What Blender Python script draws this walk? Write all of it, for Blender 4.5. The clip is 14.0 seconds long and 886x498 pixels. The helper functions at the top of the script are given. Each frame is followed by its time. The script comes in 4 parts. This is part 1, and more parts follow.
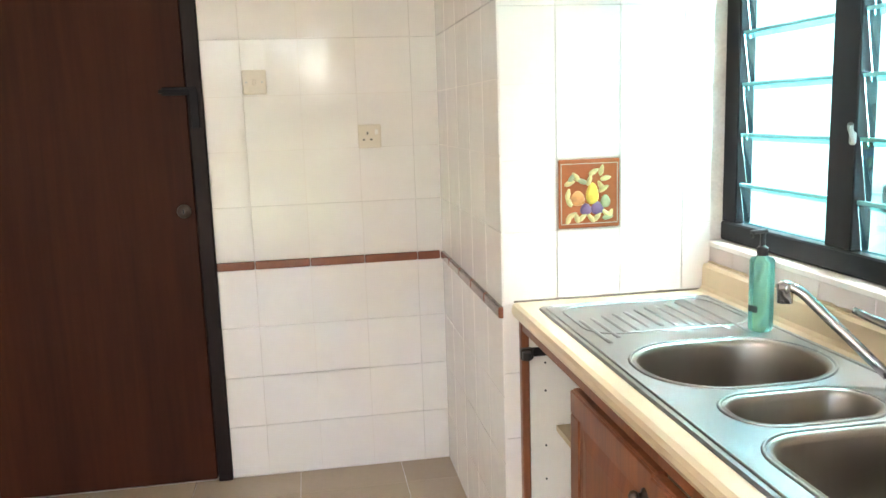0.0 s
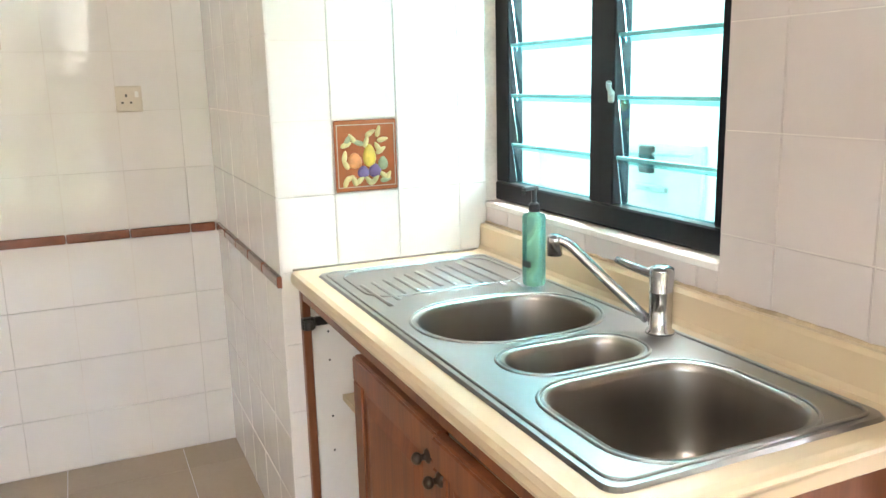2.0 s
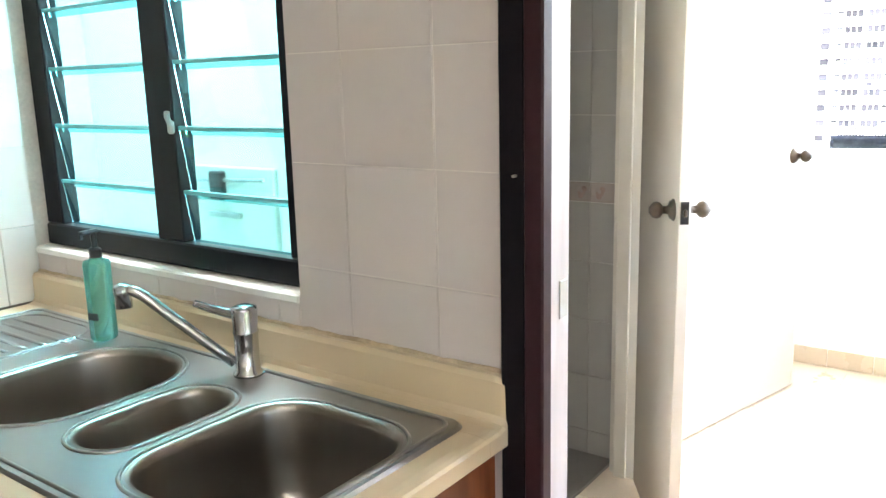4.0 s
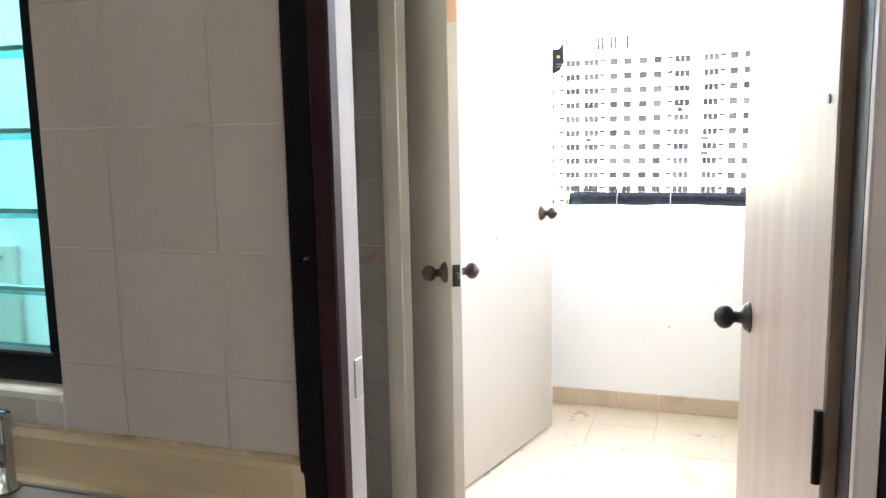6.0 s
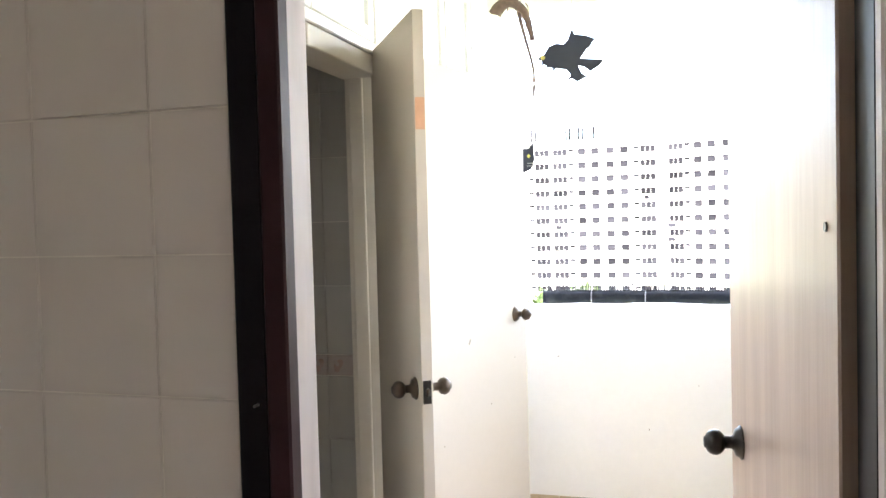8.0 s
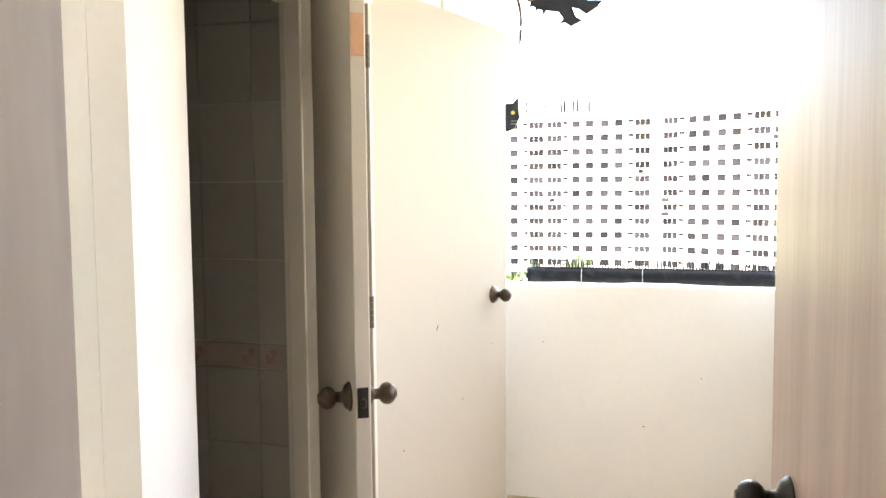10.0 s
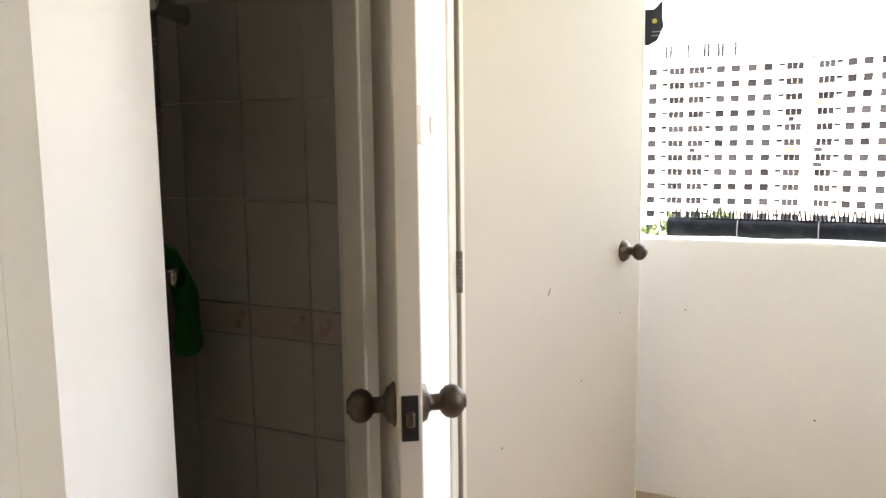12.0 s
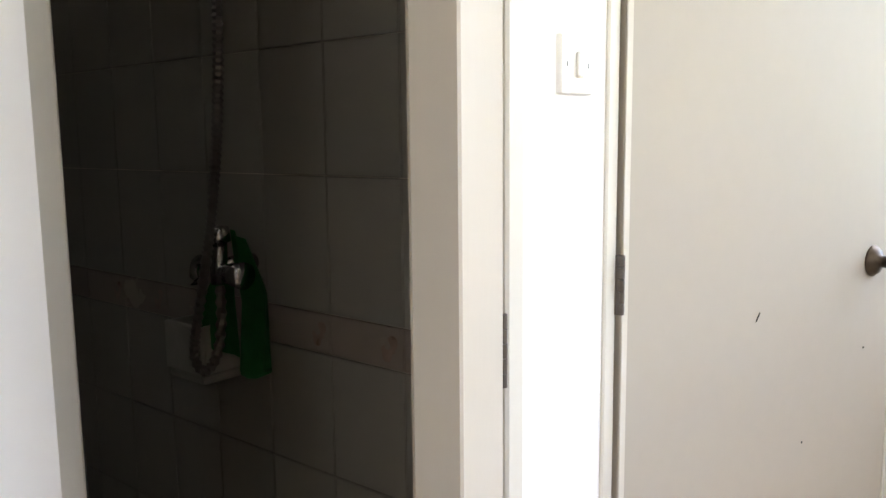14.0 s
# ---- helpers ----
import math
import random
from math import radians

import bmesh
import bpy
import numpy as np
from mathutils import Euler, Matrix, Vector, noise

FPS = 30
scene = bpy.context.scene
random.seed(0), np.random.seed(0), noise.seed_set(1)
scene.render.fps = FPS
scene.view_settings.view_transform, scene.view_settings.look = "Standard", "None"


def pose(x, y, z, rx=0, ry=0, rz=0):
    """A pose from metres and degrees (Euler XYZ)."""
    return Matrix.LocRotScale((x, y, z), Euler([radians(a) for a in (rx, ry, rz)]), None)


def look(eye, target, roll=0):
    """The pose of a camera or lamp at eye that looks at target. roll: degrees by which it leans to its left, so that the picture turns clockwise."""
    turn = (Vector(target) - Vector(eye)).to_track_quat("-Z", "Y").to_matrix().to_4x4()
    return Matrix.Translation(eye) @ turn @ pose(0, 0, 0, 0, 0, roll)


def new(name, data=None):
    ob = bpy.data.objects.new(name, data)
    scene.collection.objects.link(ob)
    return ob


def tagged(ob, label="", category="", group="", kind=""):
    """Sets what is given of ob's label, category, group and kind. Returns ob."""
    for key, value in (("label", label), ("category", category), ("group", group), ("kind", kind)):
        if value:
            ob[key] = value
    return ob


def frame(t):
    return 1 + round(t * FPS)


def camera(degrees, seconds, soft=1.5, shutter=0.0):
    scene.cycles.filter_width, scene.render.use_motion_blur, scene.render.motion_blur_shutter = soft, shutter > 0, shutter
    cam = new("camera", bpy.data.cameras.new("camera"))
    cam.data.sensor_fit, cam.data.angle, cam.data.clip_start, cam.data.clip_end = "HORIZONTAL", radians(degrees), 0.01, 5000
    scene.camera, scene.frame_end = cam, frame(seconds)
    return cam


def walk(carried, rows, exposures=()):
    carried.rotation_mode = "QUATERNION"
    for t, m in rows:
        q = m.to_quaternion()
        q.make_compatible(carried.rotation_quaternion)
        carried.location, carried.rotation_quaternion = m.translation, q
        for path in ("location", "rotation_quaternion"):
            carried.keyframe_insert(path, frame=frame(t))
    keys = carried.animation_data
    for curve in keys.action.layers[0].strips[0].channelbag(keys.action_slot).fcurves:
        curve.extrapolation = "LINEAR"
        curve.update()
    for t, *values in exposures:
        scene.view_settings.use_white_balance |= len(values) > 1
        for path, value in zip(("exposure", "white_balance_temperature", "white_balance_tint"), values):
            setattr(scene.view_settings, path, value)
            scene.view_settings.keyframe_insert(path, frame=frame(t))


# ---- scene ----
cam = camera(57.6, 14.0)
PATH = [
    (0, (-1.098, -2.082, 1.383), (-0.782, -0.135, 1.052), -1.9),
    (0.5, (-1.091, -2.058, 1.373), (-0.655, -0.143, 0.996), -1.5),
    (1, (-1.086, -2.045, 1.366), (-0.542, -0.166, 0.946), -1.6),
    (1.5, (-1.061, -2.027, 1.363), (-0.415, -0.182, 0.938), -1.7),
    (2, (-1.049, -2.025, 1.349), (-0.247, -0.24, 0.937), -1.4),
    (2.5, (-1.048, -2.011, 1.358), (-0.027, -0.339, 0.955), -0.9),
    (3, (-1.029, -1.984, 1.367), (0.203, -0.459, 0.971), -1.0),
    (3.5, (-1.004, -1.972, 1.37), (0.416, -0.621, 0.972), -1.2),
    (4, (-0.992, -1.972, 1.378), (0.59, -0.815, 0.976), -1.4),
    (4.2, (-0.987, -1.97, 1.382), (0.651, -0.896, 0.98), -1.5),
    (6.3, (-1.005, -1.916, 1.432), (0.885, -1.312, 1.18), -0.9),
    (6.5, (-1.009, -1.913, 1.445), (0.889, -1.318, 1.228), -0.8),
    (7, (-1.025, -1.909, 1.467), (0.882, -1.32, 1.341), -0.4),
    (7.5, (-0.994, -1.911, 1.475), (0.917, -1.326, 1.396), -0.7),
    (8, (-0.895, -1.896, 1.469), (1.02, -1.321, 1.399), -1.5),
    (8.5, (-0.748, -1.889, 1.467), (1.17, -1.328, 1.379), -1.4),
    (8.7, (-0.7, -1.879, 1.469), (1.222, -1.338, 1.366), -1.2),
    (11, (-0.128, -1.818, 1.406), (1.749, -1.159, 1.194), 0.0),
    (11.5, (0.026, -1.78, 1.39), (1.849, -0.994, 1.149), -0.2),
    (12, (0.171, -1.729, 1.379), (1.959, -0.871, 1.119), -0.7),
    (12.5, (0.316, -1.702, 1.362), (2.047, -0.739, 1.088), -0.7),
    (13, (0.45, -1.672, 1.342), (2.093, -0.568, 1.056), -0.7),
    (13.5, (0.574, -1.627, 1.309), (2.17, -0.454, 1.031), -0.8),
    (14, (0.687, -1.563, 1.318), (2.208, -0.294, 1.048), -0.6),
]
EXPOSURES = [(0, 6.8, 6650, 15), (1.5, 6.75, 6650, 15), (2.5, 6.55, 6650, 15), (3.2, 6.4, 6600, 13), (4.2, 6.05, 6350, 9), (6.3, 5.1, 6450, 11), (8.7, 5.0, 6900, 13), (11, 4.3, 7800, 14), (12.5, 4.2, 7300, 13), (14, 4.1, 6950, 13)]
walk(cam, [(t, look(eye, target, roll)) for t, eye, target, roll in PATH], EXPOSURES)

# ---- world, sun, lamps ----
SUN_ELEV, SUN_AZ = radians(58), radians(-70)   # azimuth from +y towards +x: the sun stands behind the facade, over the kitchen side
sky_world = bpy.data.worlds.new("sky")
scene.world = sky_world
sky_world.use_nodes = True
wn = sky_world.node_tree
sky = wn.nodes.new("ShaderNodeTexSky")
sky.sky_type, sky.sun_disc = "NISHITA", False
sky.sun_elevation, sky.sun_rotation = SUN_ELEV, SUN_AZ
sky.air_density, sky.dust_density, sky.ozone_density = 1.0, 4.0, 1.0
wn.links.new(sky.outputs[0], wn.nodes["Background"].inputs[0])
wn.nodes["Background"].inputs[1].default_value = 0.15
sun = new("sun", bpy.data.lights.new("sun", "SUN"))
sun.data.energy, sun.data.angle, sun.data.color = 2.0, radians(0.5), (1.0, 0.95, 0.88)
to_sun = Vector((math.sin(SUN_AZ) * math.cos(SUN_ELEV), math.cos(SUN_AZ) * math.cos(SUN_ELEV), math.sin(SUN_ELEV)))
sun.matrix_world = look(to_sun * 50, (0, 0, 0))

# the sky's light that comes down through the open side of the yard
glow = new("sky_fill", bpy.data.lights.new("sky_fill", "AREA"))
glow.data.shape, glow.data.size, glow.data.size_y = "RECTANGLE", 3.2, 2.2
glow.data.energy, glow.data.color = 13.0, (1.0, 0.955, 0.89)
glow.matrix_world = look((5.6, -2.7, 4.2), (1.3, -1.3, 0.9)) @ pose(0, 0, 0, 0, 0, 90)

# added fill lamp in an unseen side opening, to lift the yard walls
side = new("sky_fill", bpy.data.lights.new("sky_fill", "AREA"))
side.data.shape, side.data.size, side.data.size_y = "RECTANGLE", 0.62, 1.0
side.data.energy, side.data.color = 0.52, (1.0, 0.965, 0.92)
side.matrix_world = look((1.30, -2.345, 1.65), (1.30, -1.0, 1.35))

# sky lamp added over the open recess outside the louvres, brightens the end wall
well = new("sky_fill", bpy.data.lights.new("sky_fill", "AREA"))
well.data.shape, well.data.size, well.data.size_y = "RECTANGLE", 0.5, 0.9
well.data.energy, well.data.color, well.data.spread = 1.15, (0.97, 1.0, 0.99), radians(110)
well.matrix_world = look((0.52, -0.15, 2.76), (-0.20, -0.12, 1.1))

# ---- materials ----
def mat(name, color, rough=0.5, vary=0.06, scale=6.0, bump=0.0, bscale=60.0, depth=0.002, detail=4.0, metal=0.0, coat=0.0, rand=0.0, stain=None, stain_amt=0.0, stretch=(1, 1, 1), rvary=0.08, spec=0.5):
    """A paint, stone or metal: base colour with broad and fine variation, uneven gloss and fine relief."""
    m = bpy.data.materials.new(name)
    m.use_nodes = True
    nt = m.node_tree
    p = nt.nodes["Principled BSDF"]
    p.inputs["Roughness"].default_value = rough
    p.inputs["Metallic"].default_value = metal
    p.inputs["Coat Weight"].default_value = coat
    p.inputs["Coat Roughness"].default_value = 0.08
    p.inputs["Specular IOR Level"].default_value = spec
    mp = nt.nodes.new("ShaderNodeMapping")
    mp.inputs["Scale"].default_value = stretch
    geo = nt.nodes.new("ShaderNodeNewGeometry")
    nt.links.new(geo.outputs["Position"], mp.inputs["Vector"])
    big = nt.nodes.new("ShaderNodeTexNoise")
    big.inputs["Scale"].default_value, big.inputs["Detail"].default_value = scale, 5
    nt.links.new(mp.outputs[0], big.inputs["Vector"])
    fine = nt.nodes.new("ShaderNodeTexNoise")
    fine.inputs["Scale"].default_value, fine.inputs["Detail"].default_value = bscale, detail
    nt.links.new(mp.outputs[0], fine.inputs["Vector"])
    add = nt.nodes.new("ShaderNodeMath")
    add.operation = "MULTIPLY_ADD"
    nt.links.new(fine.outputs["Fac"], add.inputs[0])
    add.inputs[1].default_value = 0.5
    nt.links.new(big.outputs["Fac"], add.inputs[2])
    ramp = nt.nodes.new("ShaderNodeMapRange")
    ramp.inputs["From Min"].default_value, ramp.inputs["From Max"].default_value = 0.45, 1.05
    ramp.inputs["To Min"].default_value, ramp.inputs["To Max"].default_value = 1 - vary, 1 + vary
    nt.links.new(add.outputs[0], ramp.inputs["Value"])
    val = ramp.outputs[0]
    if rand:
        oi = nt.nodes.new("ShaderNodeObjectInfo")
        rr = nt.nodes.new("ShaderNodeMapRange")
        rr.inputs["To Min"].default_value, rr.inputs["To Max"].default_value = 1 - rand, 1 + rand
        nt.links.new(oi.outputs["Random"], rr.inputs["Value"])
        mul = nt.nodes.new("ShaderNodeMath")
        mul.operation = "MULTIPLY"
        nt.links.new(val, mul.inputs[0])
        nt.links.new(rr.outputs[0], mul.inputs[1])
        val = mul.outputs[0]
    sc = nt.nodes.new("ShaderNodeVectorMath")
    sc.operation = "SCALE"
    sc.inputs[0].default_value = color
    nt.links.new(val, sc.inputs["Scale"])
    col = sc.outputs[0]
    if stain:
        sn = nt.nodes.new("ShaderNodeTexNoise")
        sn.inputs["Scale"].default_value, sn.inputs["Detail"].default_value = scale * 0.7, 8
        nt.links.new(mp.outputs[0], sn.inputs["Vector"])
        sr = nt.nodes.new("ShaderNodeMapRange")
        sr.inputs["From Min"].default_value, sr.inputs["From Max"].default_value = 0.52, 0.72
        sr.inputs["To Max"].default_value = stain_amt
        nt.links.new(sn.outputs["Fac"], sr.inputs["Value"])
        mx = nt.nodes.new("ShaderNodeMix")
        mx.data_type = "RGBA"
        nt.links.new(sr.outputs[0], mx.inputs["Factor"])
        nt.links.new(col, mx.inputs["A"])
        mx.inputs["B"].default_value = (*stain, 1)
        col = mx.outputs["Result"]
    nt.links.new(col, p.inputs["Base Color"])
    ro = nt.nodes.new("ShaderNodeMapRange")
    ro.inputs["To Min"].default_value, ro.inputs["To Max"].default_value = max(0.02, rough - rvary), min(1, rough + rvary)
    nt.links.new(big.outputs["Fac"], ro.inputs["Value"])
    nt.links.new(ro.outputs[0], p.inputs["Roughness"])
    if bump:
        bp = nt.nodes.new("ShaderNodeBump")
        bp.inputs["Strength"].default_value, bp.inputs["Distance"].default_value = bump, depth
        nt.links.new(add.outputs[0], bp.inputs["Height"])
        nt.links.new(bp.outputs[0], p.inputs["Normal"])
    return m


def glass_mat(name, color, rough=0.02, thin=0.0):
    m = bpy.data.materials.new(name)
    m.use_nodes = True
    p = m.node_tree.nodes["Principled BSDF"]
    p.inputs["Base Color"].default_value = (*color, 1)
    p.inputs["Roughness"].default_value = rough
    p.inputs["Transmission Weight"].default_value = 1.0
    p.inputs["IOR"].default_value = 1.45
    return m


def wood_mat(name, dark, light, rough=0.4, axis=2, coat=0.1, grain=18.0, spec=0.5):
    """Wood or veneer with grain along one axis."""
    m = bpy.data.materials.new(name)
    m.use_nodes = True
    nt = m.node_tree
    p = nt.nodes["Principled BSDF"]
    p.inputs["Coat Weight"].default_value = coat
    p.inputs["Coat Roughness"].default_value = 0.25
    p.inputs["Specular IOR Level"].default_value = spec
    tc = nt.nodes.new("ShaderNodeTexCoord")
    mp = nt.nodes.new("ShaderNodeMapping")
    s = [grain, grain, grain]
    s[axis] = grain * 0.06
    mp.inputs["Scale"].default_value = s
    nt.links.new(tc.outputs["Object"], mp.inputs["Vector"])
    a = nt.nodes.new("ShaderNodeTexNoise")
    a.inputs["Scale"].default_value, a.inputs["Detail"].default_value, a.inputs["Distortion"].default_value = 1.0, 6, 0.6
    nt.links.new(mp.outputs[0], a.inputs["Vector"])
    b = nt.nodes.new("ShaderNodeTexNoise")
    b.inputs["Scale"].default_value, b.inputs["Detail"].default_value = 6.0, 5
    nt.links.new(mp.outputs[0], b.inputs["Vector"])
    mixv = nt.nodes.new("ShaderNodeMath")
    mixv.operation = "MULTIPLY_ADD"
    nt.links.new(b.outputs["Fac"], mixv.inputs[0])
    mixv.inputs[1].default_value = 0.45
    nt.links.new(a.outputs["Fac"], mixv.inputs[2])
    r = nt.nodes.new("ShaderNodeValToRGB")
    r.color_ramp.elements[0].position, r.color_ramp.elements[0].color = 0.5, (*dark, 1)
    r.color_ramp.elements[1].position, r.color_ramp.elements[1].color = 0.95, (*light, 1)
    nt.links.new(mixv.outputs[0], r.inputs[0])
    nt.links.new(r.outputs[0], p.inputs["Base Color"])
    ro = nt.nodes.new("ShaderNodeMapRange")
    ro.inputs["To Min"].default_value, ro.inputs["To Max"].default_value = rough - 0.08, rough + 0.1
    nt.links.new(a.outputs["Fac"], ro.inputs["Value"])
    nt.links.new(ro.outputs[0], p.inputs["Roughness"])
    bp = nt.nodes.new("ShaderNodeBump")
    bp.inputs["Strength"].default_value, bp.inputs["Distance"].default_value = 0.15, 0.001
    nt.links.new(b.outputs["Fac"], bp.inputs["Height"])
    nt.links.new(bp.outputs[0], p.inputs["Normal"])
    return m


TILE = mat("glazed_tile", (0.78, 0.74, 0.70), 0.045, 0.02, 9, 0.22, 16, depth=0.004, detail=1.5, rand=0.02, rvary=0.02)
# sink wall tile: darker beige, with the wall's weaker light partly in the colour
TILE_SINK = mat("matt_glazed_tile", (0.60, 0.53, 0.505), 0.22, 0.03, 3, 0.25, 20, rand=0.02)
# bathroom tones set darker than its pale tiles, so shade is in the colour
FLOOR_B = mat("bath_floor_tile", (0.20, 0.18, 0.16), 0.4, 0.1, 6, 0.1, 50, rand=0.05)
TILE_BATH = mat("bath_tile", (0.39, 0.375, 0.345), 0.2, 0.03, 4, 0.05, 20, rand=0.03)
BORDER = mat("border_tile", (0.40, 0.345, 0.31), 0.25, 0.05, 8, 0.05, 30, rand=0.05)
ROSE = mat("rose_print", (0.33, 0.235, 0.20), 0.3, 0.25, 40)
GROUT = mat("grout", (0.70, 0.64, 0.58), 0.9, 0.2, 9, 0.4, 120)
TRIM = mat("brown_trim_tile", (0.22, 0.075, 0.04), 0.18, 0.15, 12, 0.1, 50, coat=0.3, rand=0.1)
PLASTER = mat("white_plaster", (0.85, 0.825, 0.79), 0.75, 0.03, 2.5, 0.25, 40, stain=(0.62, 0.58, 0.50), stain_amt=0.15)
PLASTER_K = mat("kitchen_plaster", (0.72, 0.68, 0.62), 0.8, 0.03, 2.5, 0.2, 40)
CEIL = mat("ceiling_paint", (0.80, 0.78, 0.75), 0.85, 0.02, 2, 0.2, 50)
FLOOR_K = mat("kitchen_floor_tile", (0.42, 0.33, 0.24), 0.18, 0.06, 5, 0.05, 60, rand=0.03)
FLOOR_Y = mat("yard_floor_tile", (0.68, 0.56, 0.42), 0.3, 0.06, 5, 0.08, 60, rand=0.03, stain=(0.40, 0.31, 0.22), stain_amt=0.3)
SKIRT = mat("skirting_tile", (0.56, 0.44, 0.31), 0.3, 0.05, 6, 0.05, 60, rand=0.04)
DOOR_BROWN = wood_mat("brown_door_veneer", (0.028, 0.0068, 0.0026), (0.058, 0.0148, 0.0056), 0.6, grain=9, coat=0.0, spec=0.15)
CAB_WOOD = wood_mat("cabinet_wood", (0.12, 0.033, 0.012), (0.24, 0.078, 0.028), 0.38, grain=22, coat=0.15)
DARK_WOOD = wood_mat("dark_frame_wood", (0.006, 0.002, 0.002), (0.016, 0.006, 0.005), 0.5, coat=0.0, spec=0.2)
DARK_PAINT = mat("black_brown_paint", (0.008, 0.006, 0.008), 0.5, 0.3, 9, 0.2, 60, spec=0.15)
MAROON = mat("maroon_frame_paint", (0.030, 0.011, 0.014), 0.5, 0.25, 10, 0.2, 70, stain=(0.10, 0.05, 0.05), stain_amt=0.15, spec=0.2)
JAMB_PAINT = mat("worn_jamb_paint", (0.60, 0.54, 0.54), 0.55, 0.12, 10, 0.5, 40, stain=(0.30, 0.24, 0.24), stain_amt=0.6, stretch=(1, 1, 0.15))
VENEER = wood_mat("pale_door_veneer", (0.38, 0.28, 0.225), (0.52, 0.41, 0.345), 0.42, grain=16, coat=0.2)
CREAM = mat("cream_door_paint", (0.43, 0.38, 0.31), 0.6, 0.03, 2.5, 0.1, 30)
FRAME_PAINT = mat("pale_frame_paint", (0.62, 0.58, 0.50), 0.5, 0.05, 4, 0.2, 30)
WHITE_FRAME = mat("white_frame_paint", (0.80, 0.79, 0.76), 0.4, 0.03, 6)
BLACK_ALU = mat("black_aluminium", (0.006, 0.007, 0.010), 0.4, 0.2, 12, 0.05, 80, spec=0.2)
STEEL = mat("brushed_steel", (0.34, 0.335, 0.325), 0.34, 0.02, 6, 0.0, 30, metal=1.0, stretch=(3, 0.5, 1), rvary=0.04)
STEEL_BOWL = mat("bowl_steel", (0.30, 0.27, 0.24), 0.33, 0.08, 8, 0.04, 40, metal=1.0, stretch=(1, 1, 0.12), rvary=0.1)
HOSE = mat("dull_chrome_hose", (0.26, 0.245, 0.23), 0.34, 0.05, 30, metal=1.0)
CHROME = mat("chrome", (0.52, 0.52, 0.53), 0.14, 0.05, 20, metal=1.0, rvary=0.04)
BRONZE = mat("aged_bronze", (0.060, 0.044, 0.032), 0.42, 0.4, 30, 0.1, 60, metal=0.75, stain=(0.14, 0.105, 0.075), stain_amt=0.5)
IRON = mat("dark_knob_metal", (0.035, 0.032, 0.030), 0.35, 0.3, 40, 0.1, 100, metal=0.6)
COUNTER = mat("cream_countertop", (0.60, 0.47, 0.31), 0.32, 0.03, 5, 0.0, 25)
CAULK = mat("old_sealant", (0.52, 0.40, 0.27), 0.7, 0.25, 25, 0.3, 60, stain=(0.30, 0.20, 0.12), stain_amt=0.6)
CAULK_D = mat("grey_sealant", (0.20, 0.17, 0.14), 0.7, 0.3, 30)
MELAMINE = mat("white_melamine", (0.78, 0.75, 0.70), 0.4, 0.03, 5)
SHELF = mat("shelf_board", (0.50, 0.40, 0.25), 0.5, 0.06, 9)
PLASTIC_W = mat("white_plastic", (0.80, 0.77, 0.72), 0.3, 0.02, 9)
PLASTIC_S = mat("clouded_plastic", (0.42, 0.41, 0.38), 0.4, 0.12, 14)
PLASTIC_I = mat("ivory_plastic", (0.64, 0.56, 0.45), 0.35, 0.03, 9)
PLASTIC_B = mat("black_plastic", (0.012, 0.012, 0.014), 0.3, 0.1, 20)
LABEL_P = mat("label_print", (0.02, 0.03, 0.03), 0.5, 0.1, 20)
LOUVRE = glass_mat("louvre_glass", (0.30, 0.78, 0.84), 0.03)
FROST = mat("frosted_pane", (0.74, 0.80, 0.78), 0.35, 0.04, 5)
FROST.node_tree.nodes["Principled BSDF"].inputs["Transmission Weight"].default_value = 0.15
LOUVRE_EDGE = mat("glass_edge", (0.16, 0.50, 0.52), 0.15, 0.1, 20)
SOAP = glass_mat("teal_soap_bottle", (0.30, 0.78, 0.70), 0.05)
SOAP.node_tree.nodes["Principled BSDF"].inputs["Transmission Weight"].default_value = 0.8
CLOTH = mat("green_cloth", (0.02, 0.22, 0.06), 0.9, 0.2, 20, 0.5, 200)
CUTOUT = mat("dark_blue_cutout", (0.012, 0.016, 0.030), 0.5, 0.2, 20)
YELLOW = mat("yellow_paint", (0.60, 0.52, 0.12), 0.5, 0.1, 20)
DRIFT = mat("driftwood", (0.13, 0.085, 0.065), 0.85, 0.3, 40, 0.6, 90)
PIPE = mat("black_wrapped_pipe", (0.006, 0.007, 0.010), 0.6, 0.3, 30, 0.4, 60, stain=(0.05, 0.05, 0.055), stain_amt=0.3, spec=0.15)
TAPE = mat("pale_tape", (0.34, 0.34, 0.35), 0.5, 0.1, 30)
PATCH = mat("bare_wood_patch", (0.48, 0.27, 0.16), 0.6, 0.1, 30)
TERRA = mat("terracotta_glaze", (0.33, 0.10, 0.035), 0.22, 0.12, 25, 0.05, 60, coat=0.3)
FACADE = mat("facade_render", (0.55, 0.54, 0.52), 0.8, 0.03, 0.05, stain=(0.48, 0.46, 0.43), stain_amt=0.2)
FWIN = mat("facade_window_glass", (0.011, 0.011, 0.0135), 0.6, 0.3, 0.2, rand=0.45, spec=0.02)
FBLUE = mat("facade_blue_glass", (0.28, 0.45, 0.50), 0.4, 0.2, 0.3)
LEAF = mat("tree_foliage", (0.020, 0.040, 0.004), 0.7, 0.5, 0.6)
BARK = mat("bark", (0.12, 0.08, 0.05), 0.9, 0.3, 3)
GROUND = mat("ground_grass", (0.10, 0.12, 0.06), 0.9, 0.4, 0.05)
HINGE = mat("worn_hinge_steel", (0.17, 0.145, 0.125), 0.38, 0.2, 40, metal=1.0)
ZINC = mat("zinc", (0.45, 0.44, 0.42), 0.35, 0.1, 40, metal=1.0)
LAMP_GLOW = bpy.data.materials.new("lamp_glow")
LAMP_GLOW.use_nodes = True
